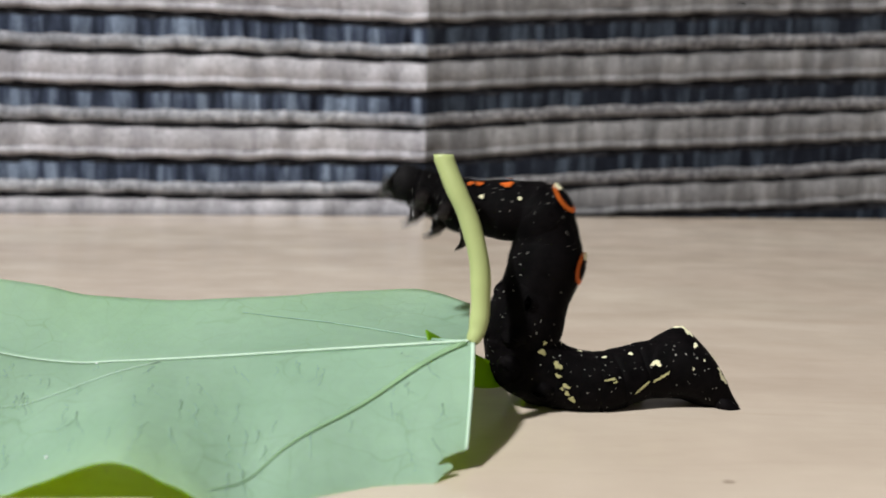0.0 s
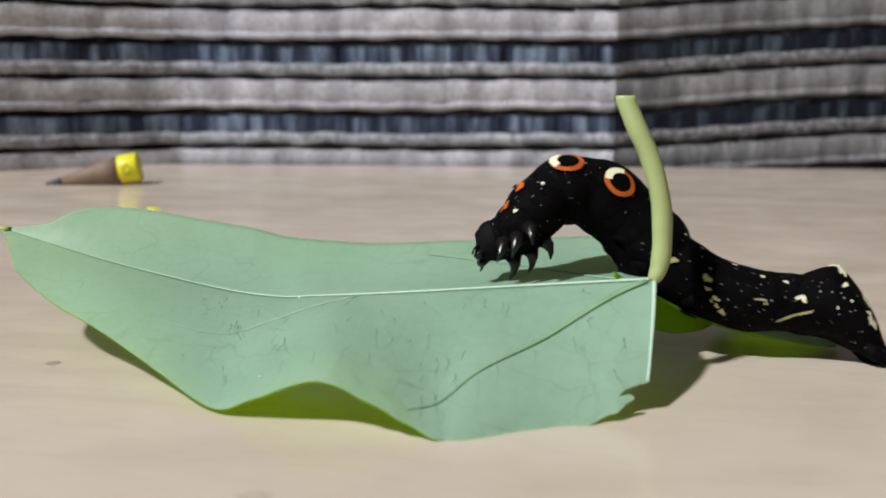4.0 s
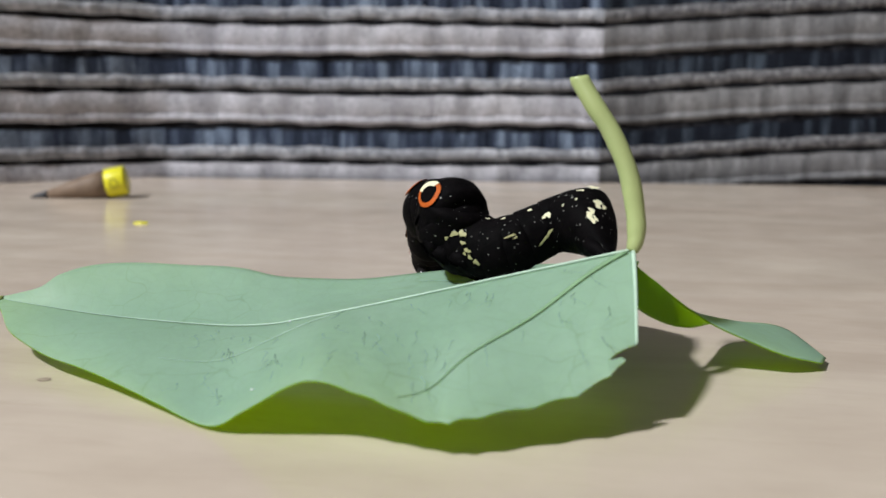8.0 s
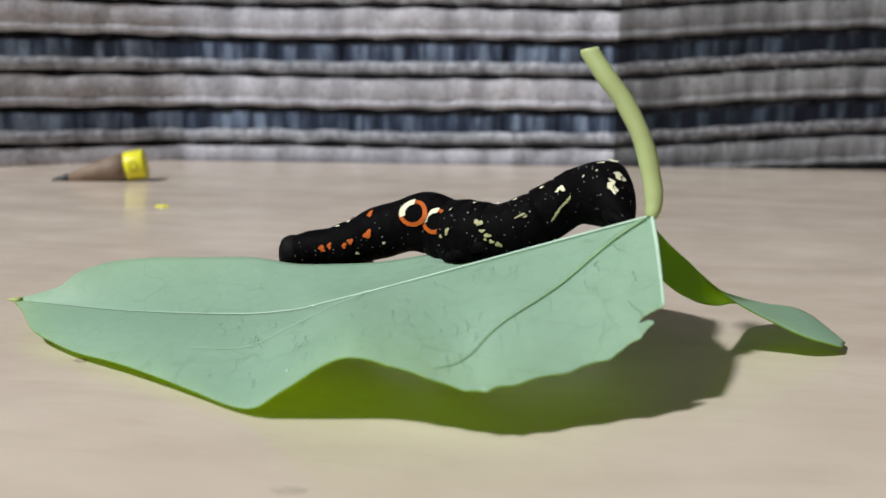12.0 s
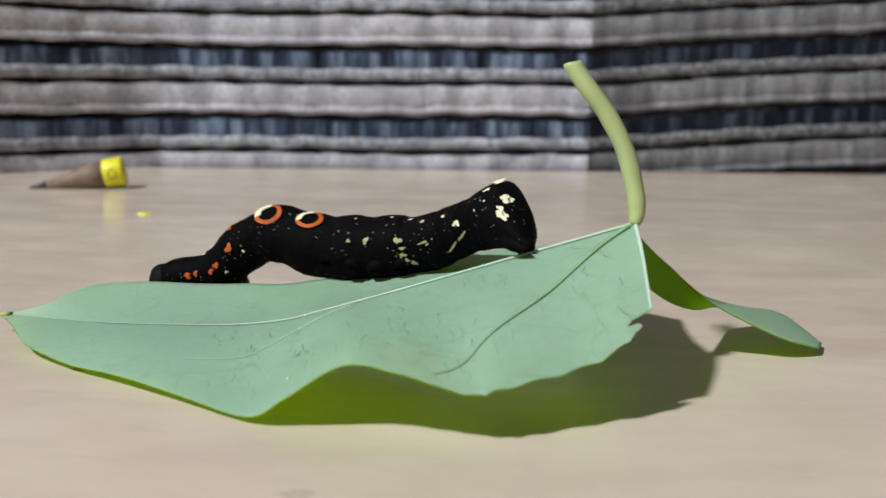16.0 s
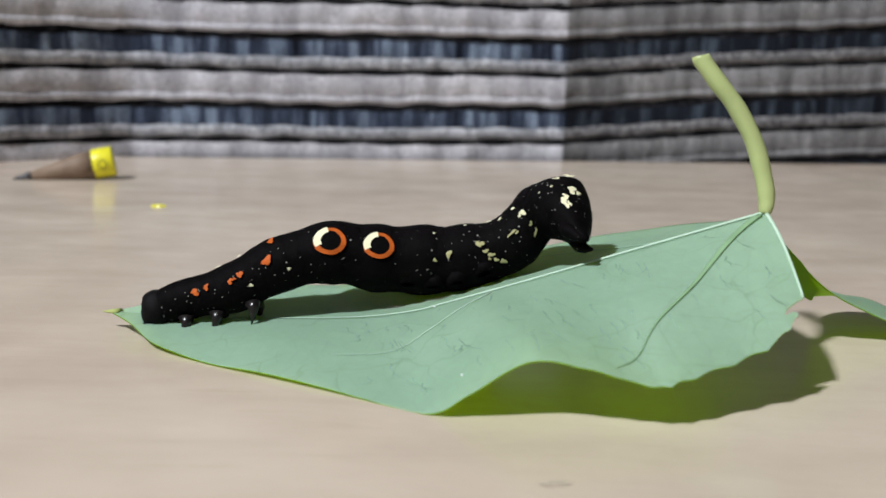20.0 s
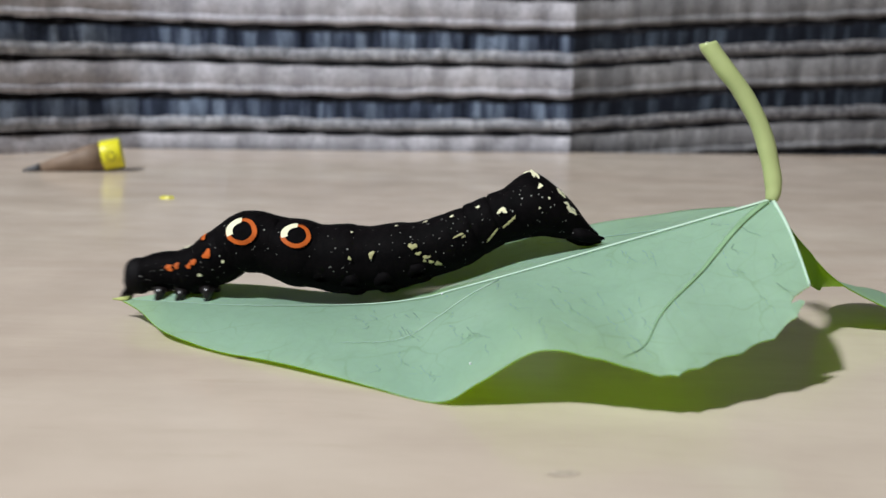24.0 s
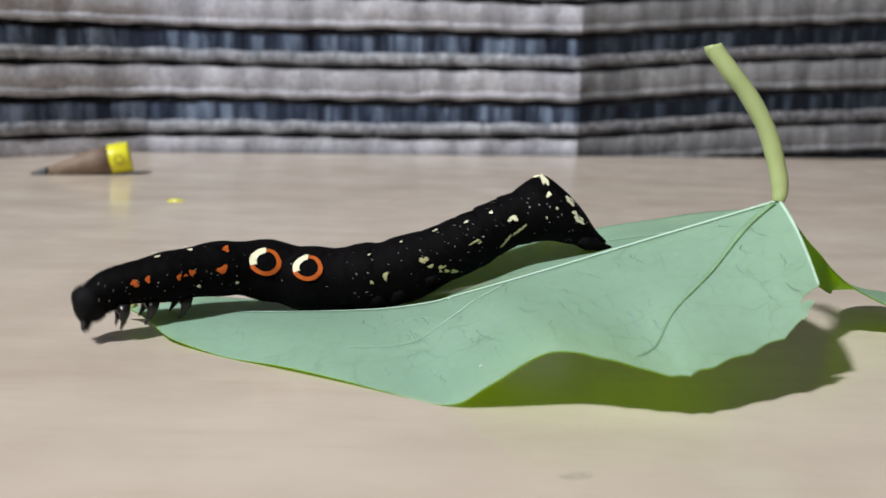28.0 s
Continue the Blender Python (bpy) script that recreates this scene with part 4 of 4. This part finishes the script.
CATERPILLAR = tagged(new("caterpillar"), "velvet black caterpillar with orange-ringed eyespots and cream flecks", "caterpillar")
SEGMENTS = []


def on_ring(f, i, s, deg, lift=1.0):
    """A place on ring i: share f of the body, degrees above the flank, on the near side."""
    fi, half = RING[i]
    x = (f - fi) * LENGTH
    r = radius(f) * lift
    a = radians(deg)
    return Vector((x, -s * r * math.cos(a), r * math.sin(a)))


# the rump, one stiff piece: place along it, top and bottom of its outline and half its width, in centimetres
RUMP_SHAPE = ((-0.17, 0.235, -0.27, 0.25), (-0.06, 0.39, -0.28, 0.27), (0.05, 0.485, -0.27, 0.30), (0.17, 0.46, -0.21, 0.32), (0.35, 0.375, -0.14, 0.31), (0.47, 0.305, -0.135, 0.27),
              (0.59, 0.225, -0.12, 0.21), (0.70, 0.115, -0.10, 0.14), (0.81, 0.04, -0.06, 0.07), (0.875, 0.01, -0.02, 0.02))


def on_rump(x, deg, side, lift=1.0):
    """A place on the rump: x along it, degrees above the flank."""
    top, low, wide = (float(np.interp(x, [q[0] for q in RUMP_SHAPE], [q[k] for q in RUMP_SHAPE])) for k in (1, 2, 3))
    mid, half, a = 0.5 * (top + low), 0.5 * (top - low), radians(deg)
    narrow = 1 - 0.30 * max(0.0, math.sin(a)) ** 2
    return Vector((x, -side * wide * math.cos(a) * narrow * lift, mid + half * math.sin(a) * lift)) * C


def rump(parent):
    n, sides = 26, 30
    xs = [-0.17 + 1.045 * i / n for i in range(n + 1)]
    rows = [[on_rump(x, 360 * k / sides, -1, 1 + 0.012 * noise.noise((x * 7, k * 0.9, 2.0))) for k in range(sides)] for x in xs]
    for _ in range(2):
        rows = [rows[0]] + [[0.25 * a + 0.5 * b + 0.25 * c for a, b, c in zip(rows[i - 1], rows[i], rows[i + 1])] for i in range(1, n)] + [rows[-1]]
    v = [p for r in rows for p in r]
    f = [(i * sides + k, (i + 1) * sides + k, (i + 1) * sides + (k + 1) % sides, i * sides + (k + 1) % sides) for i in range(n) for k in range(sides)]
    f += [tuple(range(sides)), tuple(reversed(range(n * sides, (n + 1) * sides)))]
    ob = part("rump", mesh_of("rump", v, f, MAT["skin"]), parent, "humped black rump with cream blotches")
    blotches = ((0.085, 56, 0.032, 0.085, 0.5), (0.005, 72, 0.022, 0.045, 0.2), (0.16, 26, 0.022, 0.026, 0.0), (0.385, 42, 0.050, 0.042, 0.0), (0.415, 54, 0.022, 0.030, 0.3), (0.52, 12, 0.055, 0.036, 0.3),
                (0.465, 22, 0.030, 0.028, 0.0), (0.545, 22, 0.026, 0.022, 0.0), (0.27, 8, 0.012, 0.010, 0.0), (0.20, -14, 0.010, 0.010, 0.0))
    for k, (x, deg, rx, ra, turn) in enumerate(blotches):
        for s in (-1, 1):
            rng = random.Random(60 + k)
            ph = [rng.uniform(0, 6.3) for _ in range(3)]
            w = [on_rump(x, deg, s, 1.035)]
            for j in range(20):
                a = 2 * math.pi * j / 20
                wob = 1 + 0.22 * math.sin(2 * a + ph[0]) + 0.22 * math.sin(3 * a + ph[1]) + 0.14 * math.sin(5 * a + ph[2])
                p, z = rx * wob * math.cos(a), ra * wob * math.sin(a)
                p, z = p * math.cos(turn) - z * math.sin(turn), p * math.sin(turn) + z * math.cos(turn)
                w.append(on_rump(x + p, deg + math.degrees(z / 0.28), s, 1.030))
            g = [(0, j + 1, (j + 1) % 20 + 1) if s > 0 else (0, (j + 1) % 20 + 1, j + 1) for j in range(20)]
            part("blotch", mesh_of("blotch", w, g, MAT["cream"]), ob)
    for s in (-1, 1):
        line = [Vector((0.60, 0.09 * s, -0.04)), Vector((0.72, 0.10 * s, -0.07)), Vector((0.82, 0.09 * s, -0.07)), Vector((0.93, 0.08 * s, -0.045))]
        w, g = tube_data([p * C for p in line], [0.0008, 0.0007, 0.0005, 0.00012], 10)
        part("clasper", mesh_of("clasper", w, g, MAT["skin"]), ob, "black tail clasper")
    return ob


def rump_pose(pts, t):
    p, _ = on_spine(pts, 0.85)
    d = (pts[-1] - p).normalized()
    up = d.cross(Vector((0, 1, 0))).normalized()
    side = up.cross(d).normalized()
    m = Matrix((d, side, up)).transposed().to_4x4()
    m.translation = p
    return m @ Matrix.Rotation(radians(-roll_at(t, 0.9)), 4, "X")


def patch(name, i, f, deg, rf, ra, mat, side, parent, lift=1.03, wob=0.0, seed=0, inner=0.0, arc=(0, 360), turn=0.0, label=""):
    """A spot that hugs the skin: rf along the body and ra round it, in centimetres; inner leaves a hole, arc a part of the round."""
    rng = random.Random(seed)
    n = 22
    a0, a1 = radians(arc[0]), radians(arc[1])
    full = arc[1] - arc[0] >= 360
    v, fc = [], []
    steps = n if full else n + 1
    rr = radius(f) / C
    ph = [rng.uniform(0, 6.3) for _ in range(3)]
    for k in range(steps):
        a = a0 + (a1 - a0) * k / n
        w = 1 + wob * (0.6 * math.sin(2 * a + ph[0]) + 0.5 * math.sin(3 * a + ph[1]) + 0.25 * math.sin(5 * a + ph[2]))
        for q in (inner, 1.0):
            p, z = q * rf * w * math.cos(a), q * ra * w * math.sin(a)
            p, z = p * math.cos(turn) - z * math.sin(turn), p * math.sin(turn) + z * math.cos(turn)
            v.append(on_ring(f + p * C / LENGTH, i, side, deg + math.degrees(z / rr), lift + (0.012 if q < 1 else 0.0)))
    for k in range(n):
        a, b = 2 * k, 2 * ((k + 1) % steps)
        fc.append((a, a + 1, b + 1, b) if side > 0 else (b, b + 1, a + 1, a))
    part(name, mesh_of(name, v, fc, MAT[mat]), parent, label)


LENGTH = 5.7 * C
RING = []
LEGS = ((0.085, 0.17), (0.145, 0.17), (0.205, 0.16))
FEET = ((0.545, 0.05), (0.60, 0.08), (0.655, 0.08), (0.71, 0.06))


def ring_of(f):
    return min(range(RINGS), key=lambda i: abs(RING[i][0] - f))


def caterpillar():
    half = 0.5 / RINGS * LENGTH * 2.3
    for i in range(RINGS):
        f = (i + 0.5) / RINGS
        RING.append((f, half))
        if i == 0 or f > 0.862:
            continue
        v, fc = barrel(f, half, i * 3.1)
        ob = part("segment", mesh_of("segment", v, fc, MAT["skin"]), CATERPILLAR)
        SEGMENTS.append((f, ob))
    seg = {round(f * RINGS - 0.5): ob for f, ob in SEGMENTS}
    # head capsule with jaws and feelers
    v, fc = [], []
    rows, sides = 12, 24
    for j in range(rows + 1):
        a = math.pi * j / rows
        for k in range(sides):
            b = 2 * math.pi * k / sides
            z = 0.195 * math.sin(a) * math.sin(b)
            v.append((-0.17 * math.cos(a) * C, 0.19 * math.sin(a) * math.cos(b) * C, (z - (0.05 if j < 4 else 0.0)) * C))
    for j in range(rows):
        for k in range(sides):
            a, b = j * sides + k, j * sides + (k + 1) % sides
            fc.append((a, a + sides, b + sides, b))
    head = part("head", mesh_of("head", v, fc, MAT["head"]), CATERPILLAR, "round dull black head")
    SEGMENTS.append((0.028, head))
    for s in (-1, 1):
        w, g = tube_data([Vector((-0.13, 0.06 * s, -0.13)) * C, Vector((-0.17, 0.05 * s, -0.17)) * C, Vector((-0.16, 0.02 * s, -0.20)) * C], [0.0005, 0.0004, 0.0001], 8)
        part("jaw", mesh_of("jaw", w, g, MAT["claw"]), head, "pale-edged jaw")
        w, g = tube_data([Vector((-0.13, 0.11 * s, -0.10)) * C, Vector((-0.17, 0.13 * s, -0.14)) * C, Vector((-0.20, 0.13 * s, -0.19)) * C], [0.0002, 0.00014, 0.00007], 6)
        part("feeler", mesh_of("feeler", w, g, MAT["claw"]), head)
    # walking legs, prolegs and claspers
    for f, long in LEGS:
        i = ring_of(f)
        r = radius(f) / C
        for s in (-1, 1):
            a = Vector(((f - RING[i][0]) * LENGTH / C, 0.11 * s, -r * 0.88))
            line = [a, a + Vector((-0.01, 0.03 * s, -long * 0.4)), a + Vector((-0.05, 0.04 * s, -long * 0.8)), a + Vector((-0.10, 0.03 * s, -long * 1.15))]
            w, g = tube_data([p * C for p in line], [0.0008, 0.00050, 0.00025, 0.00006], 8)
            part("leg", mesh_of("leg", w, g, MAT["claw"]), seg[i], "short black hooked leg")
    for f, long in FEET:
        i = ring_of(f)
        r = radius(f) / C
        for s in (-1, 1):
            a = Vector(((f - RING[i][0]) * LENGTH / C, 0.13 * s, -r * 0.66))
            line = [a, a + Vector((0, 0.01 * s, -long * 0.7)), a + Vector((0, 0.02 * s, -long * 1.1)), a + Vector((0, 0.02 * s, -long * 1.35))]
            w, g = tube_data([p * C for p in line], [0.0014, 0.0012, 0.0011, 0.0008], 10)
            part("proleg", mesh_of("proleg", w, g, MAT["skin"]), seg[i], "stubby black proleg")
    # eyespots
    for f, deg, big in ((0.378, 13, 0.94), (0.478, 15, 0.90)):
        i = ring_of(f)
        for s in (-1, 1):
            eye = seg[i]
            patch("eyespot_ring", i, f, deg, 0.165 * big, 0.158 * big, "orange", s, eye, 1.028, 0.05, 3, 0.70, label="orange eyespot ring")
            patch("eyespot_pupil", i, f, deg, 0.115 * big, 0.110 * big, "pupil", s, eye, 1.036, 0.05, 3, 0.0, label="black eyespot pupil")
            patch("eyespot_glint", i, f, deg, 0.168 * big, 0.160 * big, "cream", s, eye, 1.042, 0.04, 5, 0.55, (95, 205), label="cream crescent of the eyespot")
    # orange dots, yellow flecks and cream blotches
    orange_dots = ((0.285, 52, 0.035, 0.035), (0.270, 10, 0.042, 0.044), (0.190, 12, 0.024, 0.026), (0.202, 13, 0.016, 0.016), (0.214, 16, 0.026, 0.034), (0.118, 12, 0.038, 0.030),
                   (0.140, 18, 0.028, 0.026))
    yellow_flecks = ((0.715, -1, 0.036, 0.032), (0.722, -16, 0.024, 0.018), (0.732, -26, 0.034, 0.018), (0.737, -38, 0.024, 0.018), (0.748, -46, 0.030, 0.026), (0.727, -32, 0.014, 0.014),
                     (0.783, -8, 0.045, 0.012), (0.790, -14, 0.018, 0.010), (0.640, -6, 0.028, 0.032), (0.600, -12, 0.014, 0.020))
    cream_blotches = ((0.834, 0, 0.034, 0.028), (0.826, -2, 0.016, 0.016), (0.815, 30, 0.024, 0.012), (0.785, 36, 0.026, 0.010), (0.745, 50, 0.022, 0.010), (0.69, 46, 0.015, 0.010),
                      (0.60, 34, 0.012, 0.010), (0.225, 74, 0.03, 0.014), (0.165, 74, 0.024, 0.014), (0.30, -20, 0.02, 0.012), (0.225, -18, 0.022, 0.014))
    spots = [(*q, mat) for rows, mat in ((orange_dots, "orange"), (yellow_flecks, "yellow_fleck"), (cream_blotches, "cream")) for q in rows]
    for k, (f, deg, a, b, mat) in enumerate(spots):
        i = ring_of(f)
        for s in (-1, 1):
            patch("spot", i, f, deg, a, b, mat, s, seg[i], 1.05, 0.42, k)
    for k in range(13):
        f, deg = 0.806 + 0.0036 * k, -46 + 2.1 * k
        i = ring_of(f)
        for s in (-1, 1):
            patch("streak", i, f, deg, 0.019 + 0.006 * (k % 3), 0.009 + 0.003 * (k % 2), "yellow_fleck", s, seg[i], 1.05, 0.4, 40 + k, turn=-0.6 * s if s < 0 else 0.6)


caterpillar()
RUMP = rump(CATERPILLAR)


# ---- small things on the table ----
def pencil():
    top = tagged(new("pencil_stub"), "short brown pencil stub with a yellow painted end", "pencil")
    tip, end = Vector((-12.15, 21.2, 0.0)) * C, Vector((-10.25, 21.75, 0.0)) * C
    way = (end - tip).normalized()
    tilt = math.atan2(0.333, 1.76)
    axis = (way * math.cos(tilt) + Vector((0, 0, 1)) * math.sin(tilt)).normalized()
    side = axis.cross(Vector((0, 0, 1))).normalized()
    up = side.cross(axis)

    def turned(rows, sides=24):
        v, f = [], []
        for d, r in rows:
            for k in range(sides):
                a = 2 * math.pi * (k + 0.5) / sides
                v.append(axis * d * C + side * (r * C * math.cos(a)) + up * (r * C * math.sin(a)))
        for i in range(len(rows) - 1):
            for k in range(sides):
                a, b = i * sides + k, i * sides + (k + 1) % sides
                f.append((a, b, b + sides, a + sides))
        f.append(tuple(reversed(range(sides))))
        f.append(tuple(range((len(rows) - 1) * sides, len(rows) * sides)))
        return v, f

    top.location = tip
    v, f = turned([(0.02, 0.02), (0.10, 0.05), (0.30, 0.085), (0.42, 0.105)])
    part("lead", mesh_of("lead", v, f, MAT["lead"]), top, "grey graphite point")
    v, f = turned([(0.42, 0.100), (0.9, 0.19), (1.40, 0.285), (1.75, 0.330)])
    part("sharpened_wood", mesh_of("sharpened_wood", v, f, MAT["wood"]), top, "brown sharpened cone")
    v, f = turned([(1.74, 0.325), (1.755, 0.334), (1.90, 0.336), (2.16, 0.336), (2.18, 0.328)])
    barrel_end = part("painted_end", mesh_of("painted_end", v, f, MAT["yellow"]), top, "glossy yellow painted end")
    # a dull ring mark on the paint
    v, f = [], []
    out = (Vector((0.35, -0.93, 0.0)) - axis * axis.dot(Vector((0.35, -0.93, 0.0)))).normalized()
    tang = axis.cross(out)
    n = 28
    for k in range(n):
        a = 2 * math.pi * k / n
        for r in (0.065, 0.105):
            w, h = r * math.cos(a), r * 1.15 * math.sin(a)
            ang = h / 0.338
            v.append((axis * (1.96 + w) + (out * math.cos(ang) + tang * math.sin(ang)) * 0.3385) * C)
    for k in range(n):
        a, b = 2 * k, 2 * ((k + 1) % n)
        f.append((a, a + 1, b + 1, b))
    part("ring_mark", mesh_of("ring_mark", v, f, MAT["mark"]), barrel_end, "dull ring-shaped mark")


def flake(name, x, y, sx, sy, h, mat, label, category, turn=0.0, seed=0):
    """A small uneven chip lying on the table."""
    n = 14
    rng = random.Random(seed)
    rim = [(math.cos(2 * math.pi * k / n) * sx * rng.uniform(0.75, 1.1), math.sin(2 * math.pi * k / n) * sy * rng.uniform(0.75, 1.1)) for k in range(n)]
    v = [(a * C, b * C, 0.00005) for a, b in rim] + [(a * 0.8 * C, b * 0.8 * C, h * C) for a, b in rim]
    f = [(k, (k + 1) % n, n + (k + 1) % n, n + k) for k in range(n)] + [tuple(range(n, 2 * n)), tuple(reversed(range(n)))]
    ob = new(name, mesh_of(name, v, f, MAT[mat], smooth=False))
    ob.matrix_basis = pose(x * C, y * C, 0, 0, 0, turn)
    return tagged(ob, label, category)


pencil()
flake("paint_chip", -7.83, 17.9, 0.15, 0.11, 0.035, "yellow", "tiny bright yellow paint chip on the table", "chip", 10, 3)
flake("table_dent", -1.42, 6.28, 0.12, 0.05, 0.004, "dent", "small dull dent mark in the tabletop", "mark", 8, 5)
flake("table_dent", 2.93, 8.02, 0.05, 0.03, 0.004, "dirt", "small dark speck on the tabletop", "mark", 0, 6)
flake("table_dent", -4.15, 8.56, 0.07, 0.06, 0.004, "dirt", "small dark speck on the tabletop", "mark", 0, 7)
for k, (x, y, w) in enumerate(((6.60, 24.35, 0.28), (7.25, 24.50, 0.22), (7.80, 24.62, 0.20))):
    flake("scratch", x, y, w, 0.05, 0.004, "dirt", "thin dark scratch on the tabletop", "scratch", 12, 20 + k)


# ---- motion ----
# seconds, turn in degrees about x, y and z, and shift in centimetres of the leaf
LEAF_ROWS = [
    (0, (-0.6, 10.2, -3.1), (0.02, 0.01, -0.01)),
    (2, (-0.6, 9.7, -2.5), (-0.01, 0.04, 0.03)),
    (3.5, (-0.8, 9.8, -2.2), (0.02, 0.06, 0.03)),
    (6, (-3.3, 7.7, -3.0), (0.01, 0.09, -0.01)),
    (7.4, (-3.6, 5.4, -2.9), (0.04, 0.07, -0.02)),
    (8, (-3.3, 1.0, -3.1), (0.05, 0.06, 0.00)),
    (9, (-3.5, 0.0, -2.9), (0.05, 0.06, 0.00)),
    (11, (-3.6, -1.7, -2.6), (0.08, -0.01, 0.03)),
    (12, (-3.7, -1.9, -1.2), (0.11, -0.07, 0.02)),
    (15, (-3.5, -1.9, -0.7), (0.10, -0.09, 0.01)),
    (16, (-3.9, -2.2, -0.4), (0.12, -0.10, 0.01)),
    (17, (-4.2, -2.1, -0.4), (0.10, -0.08, 0.02)),
    (18.4, (-3.0, -2.3, -2.3), (-0.08, -0.06, -0.01)),
    (20, (-2.2, -2.8, -1.6), (-0.06, -0.04, -0.04)),
    (25, (-1.3, -2.9, -1.4), (-0.06, -0.01, -0.03)),
    (28, (-1.9, -3.3, -0.7), (-0.06, -0.02, -0.04)),
]


def leaf_pose(t):
    rows = LEAF_ROWS
    i = max(k for k in range(len(rows) - 1) if rows[k][0] <= t)
    a, b = rows[i], rows[i + 1]
    s = min(1.0, (t - a[0]) / (b[0] - a[0]))
    s = s * s * (3 - 2 * s)
    turn = Vector(a[1]).lerp(Vector(b[1]), s)
    shift = Vector(a[2]).lerp(Vector(b[2]), s) * C
    angle = radians(turn.length)
    return Matrix.Translation(PIVOT + shift) @ (Matrix.Rotation(angle, 4, turn.normalized()) if angle > 1e-6 else Matrix())


def lobe_pose(m):
    """The lobe swings about its tip on the table and keeps to the blade's base."""
    base = m @ (JUNCTION - PIVOT) - LOBE_TIP
    rest = Vector((0.93, 9.42, 1.30)) * C - LOBE_TIP
    swing = math.atan2(base.z - 0.0012, -base.x) - math.atan2(rest.z, -rest.x)
    return m.inverted() @ Matrix.Translation(LOBE_TIP) @ Matrix.Rotation(swing, 4, "Y")


FLAP_ROWS = ((0, 0.0), (12.5, 0.0), (14.5, -11.0), (16.0, -12.0), (17.0, -17.0), (18.6, -17.0), (21.0, -22.0), (23.5, -32.0), (25.0, -42.0), (28, -42.0))


# the back of the leaf's base stands up at first, and settles under the caterpillar
RISE_ROWS = ((0, 11.0), (3.6, 11.0), (5.4, 0.0), (28, 0.0))


def eased(rows, t):
    i = max(k for k in range(len(rows) - 1) if rows[k][0] <= t)
    (a, ra), (b, rb) = rows[i], rows[i + 1]
    s = min(1.0, (t - a) / (b - a))
    return ra + (rb - ra) * s * s * (3 - 2 * s)


def flap_pose(t, share, hinge):
    """The back of the leaf's tip gives way about the midrib as the caterpillar climbs over it."""
    hinge = hinge * C - PIVOT
    tip = Matrix.Rotation(radians(eased(FLAP_ROWS, t) * share), 4, Vector((2.44, -0.14, 0.04)).normalized())
    base = Matrix.Rotation(radians(eased(RISE_ROWS, t) * (1 - share)), 4, Vector((2.25, -0.13, 0.65)).normalized())
    return Matrix.Translation(hinge) @ base @ tip @ Matrix.Translation(-hinge)


def motions():
    times = [k * 0.2 for k in range(141)]
    stands = [leaf_pose(t) for t in times]
    walk(LEAF, list(zip(times, stands)))
    walk(LOBE, [(t, lobe_pose(m)) for t, m in zip(times, stands)])
    for share, ob, hinge in STRIPS:
        walk(ob, [(t, flap_pose(t, share, hinge)) for t in times])
    spines = [spine_at(t) for t in times]
    for f, ob in SEGMENTS:
        walk(ob, [(t, ring_pose(p, f, t)) for t, p in zip(times, spines)])
    walk(RUMP, [(t, rump_pose(p, t)) for t, p in zip(times, spines)])


motions()
